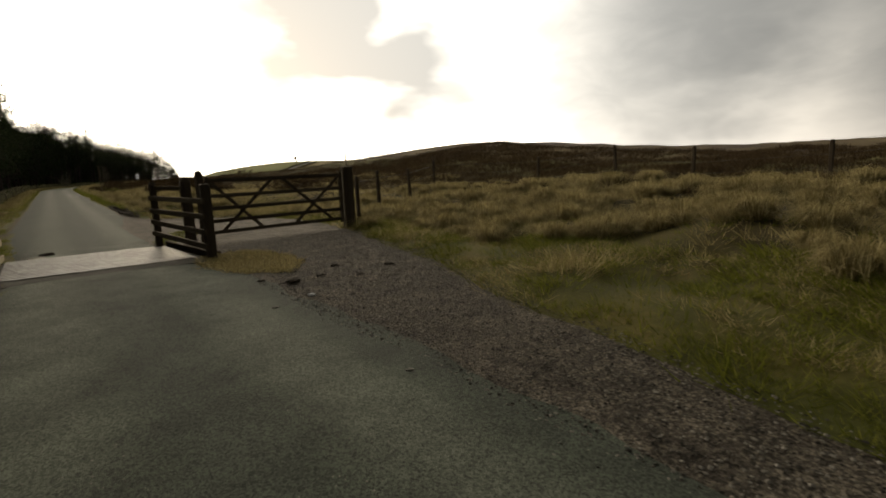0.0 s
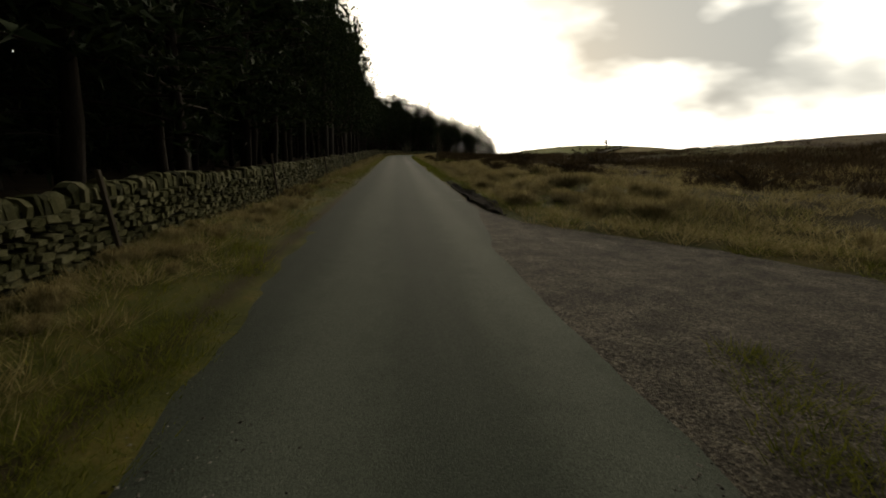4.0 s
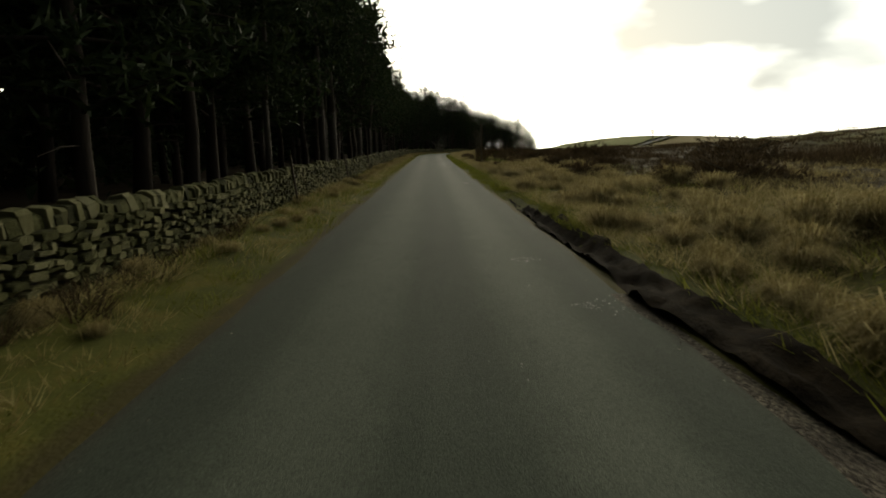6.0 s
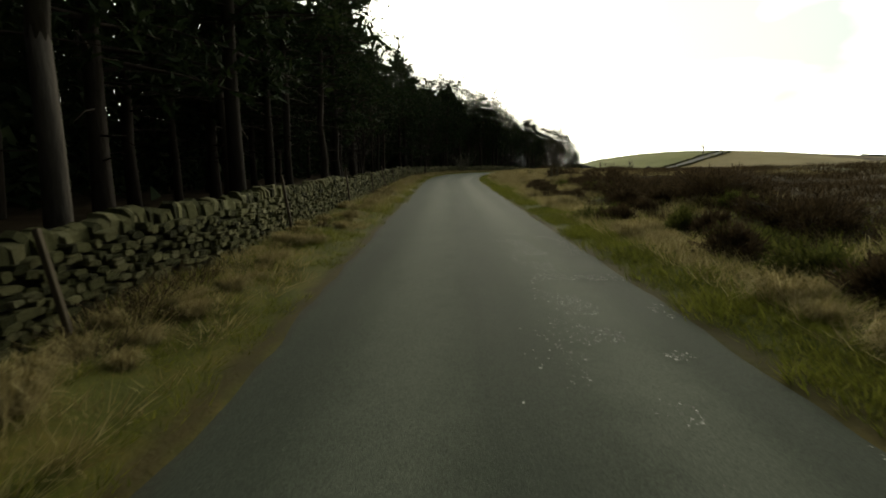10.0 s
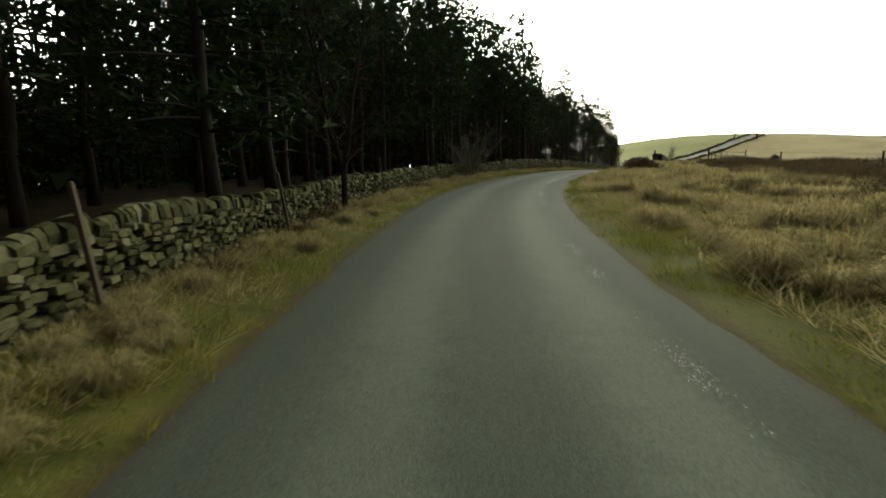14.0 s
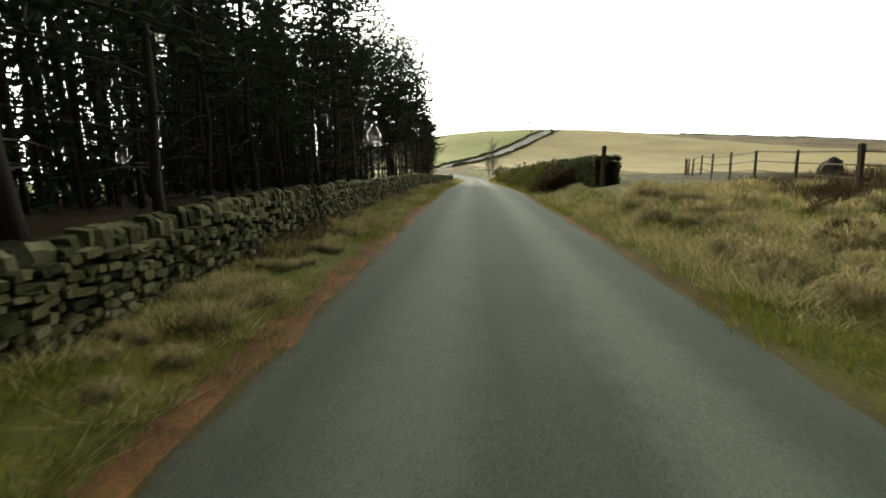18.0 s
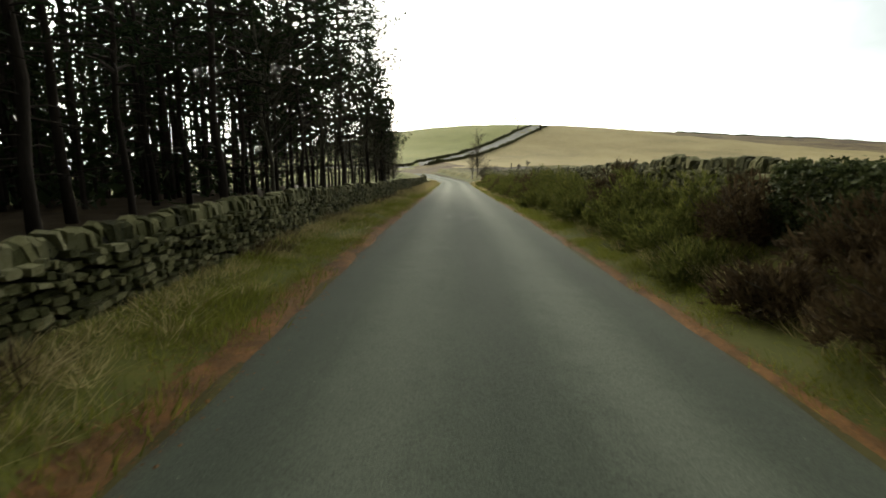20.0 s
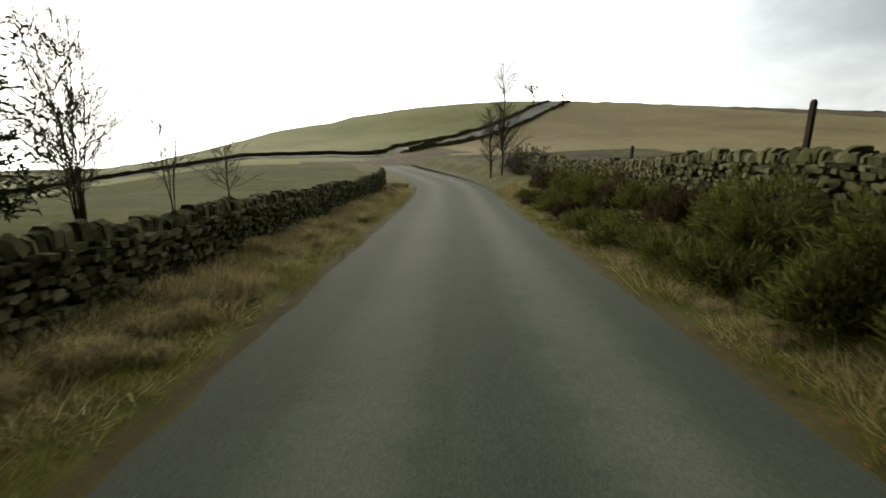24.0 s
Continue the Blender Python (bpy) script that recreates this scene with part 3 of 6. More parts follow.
# rusty litter strips and a muddy ditch along the edges
def edge_strip(name, s0, s1, l0, l1, material, label, seed, lift=0.012):
    S = np.arange(s0, s1, 0.3 if lift > 0 else 0.05)
    f = np.linspace(0, 1, 5 if lift > 0 else 9)
    taper = smooth01(S, s0, s0 + (5 if lift > 0 else 2)) * (1 - smooth01(S, s1 - 5, s1))
    mid, half = (l0 + l1) / 2, abs(l1 - l0) / 2
    a = mid - half * taper * (1 + 0.35 * wave(S, seed, 0.8))
    b = mid + half * taper * (1 + 0.35 * wave(S, seed + 1, 0.6))
    L = a[:, None] * (1 - f) + b[:, None] * f
    G = S[:, None] + 0 * L
    Z = (np.maximum(ground_z(G, L), 0.0) if lift > 0 else ground_z(G, L) + 0.07 * bumps(G, L, seed, 0.22) + 0.03 * bumps(G, L, seed + 2, 0.09) + 0.1) + lift
    Z[:, 0] -= 0.02
    Z[:, -1] -= 0.02
    return tagged(sheet(name, S, L, Z, material), label, "verge", kind="structure")


edge_strip("litter_left", 105, 166, -1.95, -2.36, LEAF, "rust-brown leaf litter along the lane's edge", 91)
edge_strip("litter_right", 116, 166, 1.99, 2.17, LEAF, "rust-brown leaf litter along the lane's edge", 93)
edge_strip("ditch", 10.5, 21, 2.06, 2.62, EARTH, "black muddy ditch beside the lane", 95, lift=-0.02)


# ---- the cattle grid ----
def at(s, l, z=0.0):
    return Vector(world(s, l, z))


def level(s, l, z=0.0):
    """A place on the land, z above it."""
    p = world(s, l)
    return Vector((p[0], p[1], float(land_z(p[0], p[1])[0]) + z))


grid = thing("cattle_grid", "worn steel cattle grid with flat bars over a dark pit", "cattle grid", place=(0, GRID_Y, 0))
bars = 14
for k in range(bars):
    s = -1.22 + 2.72 * k / (bars - 1)
    right = 1.6 - 0.012 * k if k < bars - 1 else 1.2
    part("bar", Geo().beam((-1.47 - 0.004 * k, s, 0.025), (right, s, 0.025), 0.104, 0.045, bevel=0.005), RUST_STEEL, grid)
for x in (-1.0, 0.0, 1.0):
    part("bearer", Geo().beam((x, -1.3, -0.24), (x, 1.55, -0.24), 0.08, 0.2), RUST_STEEL, grid)
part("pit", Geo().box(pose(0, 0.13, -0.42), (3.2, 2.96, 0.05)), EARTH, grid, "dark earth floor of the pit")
for y, d in ((-1.62, 0.68), (1.605, 0.06)):
    part("kerb", Geo().box(pose(0.06, y, -0.16), (3.4, d, 0.38), 0.006), DARK_CONCRETE, grid, "dark concrete edge beam")
for x in (-1.55, 1.67):
    part("kerb", Geo().box(pose(x, 0.13, -0.16), (0.08, 2.8, 0.34), 0.006), DARK_CONCRETE, grid)
tagged(new("concrete_slab", Geo().box(pose(-1.02, 1.88 + GRID_Y, 0.01, 0, 0, 4), (0.3, 0.42, 0.07), 0.03).mesh("concrete_slab", CONCRETE)), "small broken concrete slab beside the grid", "slab")
clod_bm = bmesh.new()
bmesh.ops.create_icosphere(clod_bm, subdivisions=3, radius=1.0)
for v in clod_bm.verts:
    v.co *= 1 + 0.3 * noise.noise(v.co * 1.6) + 0.15 * noise.noise(v.co * 4)
    v.co = Vector((v.co.x * 0.16, v.co.y * 0.12, v.co.z * 0.05))
clod_me = bpy.data.meshes.new("clod")
clod_bm.to_mesh(clod_me)
clod_bm.free()
clod_me.materials.append(EARTH)
clod = tagged(new("clod", clod_me), "dark lump of earth on the lane", "clod")
clod.matrix_world = pose(-0.82, 2.2 + GRID_Y, 0.05, 0, 0, 30)


def post(name, place, height, width, material, label, lean=(0, 0), cap=0.03, group="", parent=None, deep=0.25):
    """A square post with a weathered, bevelled head, let into the ground."""
    g = Geo()
    w = width / 2
    rings = [(-deep, w), (height - cap, w), (height, w * 0.55)]
    pts = [(x * r, y * r, z) for z, r in rings for x, y in ((-1, -0.8), (-0.8, -1), (0.8, -1), (1, -0.8), (1, 0.8), (0.8, 1), (-0.8, 1), (-1, 0.8))]
    g.add(pts, [(k * 8 + j, k * 8 + (j + 1) % 8, (k + 1) * 8 + (j + 1) % 8, (k + 1) * 8 + j) for k in (0, 1) for j in range(8)] + [tuple(range(16, 24)), tuple(range(7, -1, -1))])
    ob = new(name, g.mesh(name, material))
    ob.matrix_world = pose(*place, lean[0], lean[1], 8 * random.uniform(-1, 1))
    if parent:
        ob.parent = parent
        return tagged(ob, label)
    return tagged(ob, label, "post", group)


# railings of the grid
rail_r = thing("grid_railing", "dark weathered timber railing beside the cattle grid", "railing", place=(0, GRID_Y, 0))
post("post", (1.8, -1.62, 0), 1.5, 0.18, OLD_WOOD, "thick near post", parent=rail_r)
post("post", (1.37, 1.68, 0), 1.6, 0.15, OLD_WOOD, "pointed far post", cap=0.1, parent=rail_r)
post("post", (1.9, 0.72, 0), 1.66, 0.22, OLD_WOOD, "thick dark post with a rounded head", cap=0.12, parent=rail_r)
post("post", (2.2, 0.66, 0), 1.79, 0.15, OLD_WOOD, "dark round-headed hinge post", cap=0.06, parent=rail_r)
for z0, z1 in ((1.16, 1.2), (0.86, 0.9), (0.55, 0.63), (0.27, 0.36)):
    part("rail", Geo().beam((1.72, -1.74, z0), (1.27, 1.72, z1), 0.04, 0.11), OLD_RAIL, rail_r)
part("top_rail", Geo().beam((1.4, 1.6, 1.43), (1.85, 0.75, 1.4), 0.05, 0.1), OLD_RAIL, rail_r)
part("broken_stub", Geo().tube([(1.3, 1.6, 0.9), (1.1, 1.62, 0.9), (0.92, 1.66, 0.94)], [0.014, 0.011, 0.006], 5), OLD_WOOD, rail_r, "dark broken stick")
part("kickboard", Geo().beam((1.84, -1.6, 0.08), (1.5, 1.5, 0.08), 0.05, 0.14), OLD_RAIL, rail_r)
part("kickboard", Geo().beam((2.02, -1.2, 0.05), (1.72, 1.4, 0.05), 0.1, 0.1), OLD_RAIL, rail_r)
rail_l = thing("grid_railing", "pale new timber railing beside the cattle grid", "railing", place=(0, GRID_Y, 0))
post("post", (-1.66, 1.7, 0), 1.57, 0.12, NEW_WOOD, "pale sawn post with a bevelled head", parent=rail_l)
post("post", (-1.78, -1.75, 0), 1.3, 0.12, NEW_WOOD, "", parent=rail_l)
for z0, z1 in ((1.0, 0.97), (0.5, 0.46), (0.14, 0.14)):
    part("rail", Geo().beam((-1.66, -1.9, z0), (-1.55, 1.72, z1), 0.035, 0.12), NEW_RAIL, rail_l)
post("old_post", (-1.92, 0.62 + GRID_Y, 0.02), 1.38, 0.15, OLD_WOOD, "dark rotten-headed timber post behind the railing")
post("old_post", (-1.72, 2.05 + GRID_Y, 0.02), 1.2, 0.15, OLD_WOOD, "short dark timber post behind the railing")

# field gate beside the grid
post("gate_post", (6.3, 1.25 + GRID_Y, 0), 1.8, 0.3, OLD_WOOD, "very thick dark gate post beside the moor")
post("marker_cane", (6.5, 1.6 + GRID_Y, 0), 2.2, 0.03, NEW_WOOD, "thin pale marker cane by the gate post")
gate = thing("field_gate", "weathered five-bar timber field gate, shut", "gate", place=(2.32, 0.66 + GRID_Y, 0.03), turn=8.0)
W = 3.8
for z in (0.28, 0.55, 0.85, 1.15, 1.52):
    part("bar", Geo().beam((0, 0, z), (W, 0, z), 0.03, 0.09), GATE_WOOD, gate)
for x in (0.04, W - 0.04):
    part("stile", Geo().beam((x, 0.0, 0.18), (x, 0.0, 1.6), 0.07, 0.1, up=(0, 1, 0)), OLD_WOOD, gate)
for a, b in (((0.1, 0.04, 1.5), (1.35, 0.04, 0.3)), ((0.35, 0.04, 0.3), (1.7, 0.04, 1.5)), ((1.95, -0.04, 1.5), (3.4, -0.04, 0.3)), ((2.25, -0.04, 0.3), (3.7, -0.04, 1.5))):
    part("brace", Geo().beam(a, b, 0.022, 0.085), GATE_WOOD, gate)


# ---- trees ----
def pine_meshes(seed, height, low, spread, dense, fine=1.0, domed=False, slim=1.0):
    """Trunk and crown of a pine: whorls of drooping limbs that carry tufts of needles, bare dead limbs below."""
    r = random.Random(seed)
    n = 9
    lean = (r.uniform(-0.5, 0.5), r.uniform(-0.5, 0.5))
    pts = [Vector((lean[0] * (k / n) ** 2 + 0.06 * r.uniform(-1, 1), lean[1] * (k / n) ** 2 + 0.06 * r.uniform(-1, 1), height * k / n - (0.3 if k == 0 else 0))) for k in range(n + 1)]
    r0 = height * 0.012 * slim
    trunk = Geo().tube(pts, [r0 * (1.25 if k == 0 else 1.0) * (1 - 0.9 * (k / n) ** 1.2) for k in range(n + 1)], 8)

    def stem(z):
        k = min(max(z / height * n, 0), n - 1e-6)
        return pts[int(k)].lerp(pts[int(k) + 1], k - int(k))

    tri, z = [], low
    while z < height * 0.985:
        u = (z - low) / (height - low)
        reach = spread * (0.35 + 0.65 * math.sin(math.pi * min(0.22 + 0.78 * u, 1.0)) ** 0.8) * (1.05 - 0.55 * u)
        if domed:
            reach = spread * (0.25 + 0.75 * math.sin(math.pi * (0.15 + 0.8 * u)))
        for _ in range(r.choice((3, 4, 5))):
            a = r.uniform(0, 2 * math.pi)
            length = reach * r.uniform(0.55, 1.1)
            d = Vector((math.cos(a), math.sin(a), r.uniform(-0.1, 0.35)))
            base = stem(z + r.uniform(-0.2, 0.2))
            tip = base + d * length + Vector((0, 0, -0.1 * length))
            trunk.tube([base, base.lerp(tip, 0.5) + Vector((0, 0, 0.06)), tip], [0.035 * (1.2 - u * 0.8), 0.022, 0.008], 4, False)
            for _ in range(int(dense * length)):
                q = r.uniform(0.22, 1.05)
                c = base.lerp(tip, q) + Vector((r.gauss(0, 0.24), r.gauss(0, 0.24), r.gauss(0.06, 0.17)))
                for _ in range(int(5.2 / fine)):
                    v = Vector((r.gauss(0, 1), r.gauss(0, 1), r.gauss(0.3, 0.8))).normalized() * r.uniform(0.16, 0.34) * fine**0.5
                    w = v.cross(Vector((r.gauss(0, 1), r.gauss(0, 1), r.gauss(0, 1)))).normalized() * r.uniform(0.03, 0.06) * fine
                    tri += [c - w, c + w, c + v]
        z += r.uniform(0.3, 0.5)
    z = 1.2
    while z < low:
        a = r.uniform(0, 2 * math.pi)
        base = stem(z)
        tip = base + Vector((math.cos(a), math.sin(a), r.uniform(-0.3, 0.15))) * r.uniform(0.5, 1.8)
        trunk.tube([base, base.lerp(tip, 0.5) + Vector((0, 0, 0.05)), tip], [0.022, 0.014, 0.005], 3, False)
        z += r.uniform(0.18, 0.5) if slim > 0.9 else r.uniform(0.07, 0.2)
    tri = np.array(tri)
    crown = fast_mesh("crown", tri, np.arange(len(tri)).reshape(-1, 3), NEEDLE)
    return trunk.mesh("trunk", BARK, True), crown


def bare_tree(seed, height, radius, spread, twigs=4, least=0.004):
    """A leafless broadleaf: forking limbs down to fine twigs."""
    r = random.Random(seed)
    trunk, fine = Geo(), Geo()

    def grow(p, d, length, rad, depth):
        q = p + d * length
        mid = p.lerp(q, 0.5) + Vector((r.uniform(-1, 1), r.uniform(-1, 1), 0)) * length * 0.06
        (trunk if depth < 2 else fine).tube([p, mid, q], [rad, rad * 0.85, rad * 0.7], 6 if depth < 2 else 4, False)
        if depth >= 2 + twigs or rad < 0.0018:
            return
        for _ in range(r.choice((2, 3, 3)) if depth else 3):
            e = (d + Vector((r.gauss(0, 1), r.gauss(0, 1), r.gauss(0.25, 0.5))) * spread).normalized()
            grow(p.lerp(q, r.uniform(0.6, 1.0)), e, length * r.uniform(0.55, 0.8), max(rad * r.uniform(0.45, 0.65), least), depth + 1)

    grow(Vector((0, 0, -0.15)), Vector((r.uniform(-0.1, 0.1), r.uniform(-0.1, 0.1), 1)).normalized(), height * 0.36, radius, 0)
    return trunk.mesh("trunk", BARK, True), fine.mesh("twigs", TWIG)


PINES = [
    pine_meshes(1, 11.0, 1.8, 2.6, 7), pine_meshes(2, 12.5, 2.6, 2.5, 7), pine_meshes(3, 11.2, 4.0, 2.4, 7, 0.8, True, 0.85), pine_meshes(4, 11.8, 5.0, 2.5, 7, 0.8, True, 0.85), pine_meshes(5, 10.8, 4.2, 2.2, 6, 0.8, True, 0.85),
    pine_meshes(6, 9.5, 1.4, 2.3, 7), pine_meshes(7, 10.6, 3.8, 2.0, 4.6, 0.55, True, 0.62), pine_meshes(8, 10.0, 3.0, 1.9, 4.6, 0.55, True, 0.55), pine_meshes(9, 11.4, 4.8, 2.3, 4.8, 0.55, True, 0.7)]
tree_rng = random.Random(21)


def plant_pine(s, l, kinds, small=1.0):
    k = tree_rng.choice(kinds)
    p = level(s, l)
    label = "dark pine with low needled limbs at the wood's edge" if k in (0, 1, 5) else "tall pine with a bare trunk and high dark crown"
    t = thing("pine_tree", label, "tree", "pines of the plantation", p, tree_rng.uniform(0, 360))
    t.scale = (small * tree_rng.uniform(0.9, 1.12),) * 2 + (small * tree_rng.uniform(0.85, 1.12),)
    part("trunk", PINES[k][0], BARK, t)
    part("crown", PINES[k][1], NEEDLE, t)


s = -8.0
while s < 176.5:
    for row in range(2 if s < 60 else 3 if s < 138 else 4):
        if row and tree_rng.random() < 0.1:
            continue
        l = -5.8 - 3.4 * row + tree_rng.uniform(-0.9, 0.9)
        if s < 62:
            kinds = (0, 1, 1, 5) if s < 24 else (0, 1, 2, 3, 4)
        else:
            kinds = (6, 7, 8) if s > 118 else (2, 3, 4) if tree_rng.random() < (0.5 if s < 100 else 0.8) else (0, 1)
        plant_pine(s + tree_rng.uniform(-0.9, 0.9), l, kinds, 1.15 if s < 62 else 1.0 if s < 100 else 1.05 if s < 120 else 1.0 - 0.4 * float(smooth01(s, 160, 177)))
    s += tree_rng.uniform(1.9, 2.7) / float(stretch(s)) ** 0.7 if s < 70 else tree_rng.uniform(2.1, 3.1) if s < 120 else tree_rng.uniform(1.8, 2.7)


PALE_BARK = mat("pale_bark", [(0.025, 0.021, 0.017), (0.07, 0.06, 0.05), (0.15, 0.135, 0.11)], 5, 0.95, 0.9, 16, stretch=(1, 1, 0.25), vary=0.2)


def pale_pine(s, l, height, rad, bend, fork, kind, label):
    """A pine with a pale crooked trunk, single or forked low down."""
    t = thing("pine_tree", label, "tree", "", level(s, l), 0)
    bend = Vector((*bend, 0))
    low = Geo().tube([(0, 0, -0.3), bend * 0.05 + Vector((0, 0, 0.12 * height)), bend * 0.02 + Vector((0, 0, 0.22 * height))], [rad * 1.25, rad, rad * 0.9], 9)
    part("trunk", low, PALE_BARK, t, "pale scaly trunk", True)
    fork_at = Vector((bend.x * 0.02, bend.y * 0.02, 0.21 * height))
    for way, thick in ((1, 0.78), (-0.7, 0.6)) if fork else ((1, 0.9),):
        pts = [fork_at, fork_at + bend * 0.35 * way + Vector((0, 0, 0.16 * height)), fork_at + bend * 0.45 * way + Vector((0, 0, 0.36 * height)), fork_at + bend * 0.8 * way + Vector((0, 0, 0.6 * height)), fork_at + bend * way + Vector((0, 0, 0.79 * height))]
        part("limb", Geo().tube(pts, [rad * thick * (1 - 0.18 * k) for k in range(5)], 8), PALE_BARK, t, "", True)
    crown = part("crown", PINES[kind][1], NEEDLE, t)
    crown.matrix_local = Matrix.Diagonal((1, 1, height / 11.5, 1))


for s, l, height, rad, bend, fork, kind, label in (
    (20.2, -5.0, 12.0, 0.09, (0.2, 0.1), False, 1, "slender pale-barked pine just behind the wall"),
    (25.9, -4.9, 13.0, 0.14, (-0.3, 0.2), False, 2, "stout pale-barked pine just behind the wall"),
    (27.2, -5.1, 12.0, 0.07, (0.2, 0.2), False, 3, "slender pale-barked pine just behind the wall"),
    (27.9, -4.9, 13.5, 0.17, (-0.25, 0.1), False, 4, "stout pale-barked pine just behind the wall"),
    (34.8, -4.9, 13.0, 0.17, (1.1, 0.3), True, 2, "forked pine with two crooked pale limbs"),
    (40.6, -4.9, 12.5, 0.13, (0.8, -0.2), False, 3, "crooked pale-barked pine leaning over the wall"),
):
    pale_pine(s, l, height, rad, bend, fork, kind, label)


def deep_wood(name, seed, s0, s1, l0, l1, count, low, thick, label, under=0, fine=1.0):
    """The wood behind its first rows: plain stems and ragged crowns, joined."""
    r = np.random.default_rng(seed)
    stems, tris = Geo(), []
    S, L = r.uniform(s0, s1, count), r.uniform(l1, l0, count)
    for s, l in zip(S, L):
        p = level(s, l)
        h = r.uniform(9.5, 13.5)
        lean = Vector((r.normal(0, 0.25), r.normal(0, 0.25), 0))
        q = [p + Vector((0, 0, -0.2)), p + lean * 0.4 + Vector((0, 0, h * 0.5)), p + lean + Vector((0, 0, h))]
        rad = r.uniform(0.05, 0.13)
        stems.tube(q, [rad, rad * 0.75, 0.02], 6, False)
        n = thick
        z = low + (h - low) * r.uniform(0, 1, n) ** 0.85
        u = (z - low) / (h - low)
        reach = 1.9 * (1.05 - 0.75 * u) * np.sqrt(r.uniform(0.03, 1, n))
        a = r.uniform(0, 2 * np.pi, n)
        c = np.stack([p.x + lean.x * z / h + np.cos(a) * reach, p.y + lean.y * z / h + np.sin(a) * reach, p.z + z], 1)
        d = r.normal(0, 1, (n, 3)) * (np.array([0.3, 0.3, 0.18] if thick > 380 and fine == 1 else [0.24, 0.24, 0.12]) * fine)
        w = r.normal(0, 1, (n, 3)) * (0.13 if thick > 380 and fine == 1 else 0.075) * fine
        tris.append(np.stack([c - w, c + w, c + d], 1).reshape(-1, 3))
        if under:
            c = np.stack([p.x + r.normal(0, 1.3, under), p.y + r.normal(0, 1.3, under), p.z + r.uniform(-0.1, 3.0, under)], 1)
            d, w = r.normal(0, 1, (under, 3)) * [0.24, 0.24, 0.2], r.normal(0, 1, (under, 3)) * 0.09
            tris.append(np.stack([c - w, c + w, c + d], 1).reshape(-1, 3))
        for _ in range(6):
            zz = r.uniform(0.8, max(low, 1.5))
            b = r.uniform(0, 6.28)
            o = p + Vector((0, 0, zz))
            stems.tube([o, o + Vector((math.cos(b), math.sin(b), r.uniform(-0.2, 0.2))) * r.uniform(0.5, 1.5)], [0.015, 0.005], 3, False)
    wood = tagged(new(name), label, "wood", kind="stuff")
    part("stems", stems, BARK, wood)
    tris = np.concatenate(tris)
    part("crowns", fast_mesh("crowns", tris, np.arange(len(tris)).reshape(-1, 3), NEEDLE), NEEDLE, wood)


for s, l in ((178.6, -7.2), (179.6, -8.6), (178.2, -9.5)):
    plant_pine(s, l, (0, 5), 0.42)
# the wood's far end runs back slantwise from the lane
for row in range(5):
    l = -8.6 - 2.6 * row
    s = 175.0 + 0.5 * row
    while s < 169.6 - 1.05 * l:
        plant_pine(s + tree_rng.uniform(-0.6, 0.6), l + tree_rng.uniform(-0.8, 0.8), (6, 7, 8), tree_rng.uniform(0.55, 0.85))
        s += tree_rng.uniform(1.3, 2.2)
for s in (165.0, 167.3, 169.8, 171.2, 173.4, 174.8):
    plant_pine(s, -5.6 + tree_rng.uniform(-0.4, 0.4), (6, 7), 1.0 - 0.4 * float(smooth01(s, 160, 177)))


deep_wood("deep_wood", 81, -14, 66, -11, -36, 370, 0.1, 400, "dense dark pines deep in the plantation", 190)
deep_wood("deep_wood", 82, 66, 106, -12, -42, 320, 0.4, 290, "crowded dark pines in the plantation", 190)
deep_wood("deep_wood", 84, 106, 126, -12, -36, 200, 1.0, 320, "crowded slender pines in the plantation", 50)
deep_wood("deep_wood", 83, 126, 174, -11, -30, 340, 2.7, 420, "crowded slender pines in the plantation", 40, 0.62)

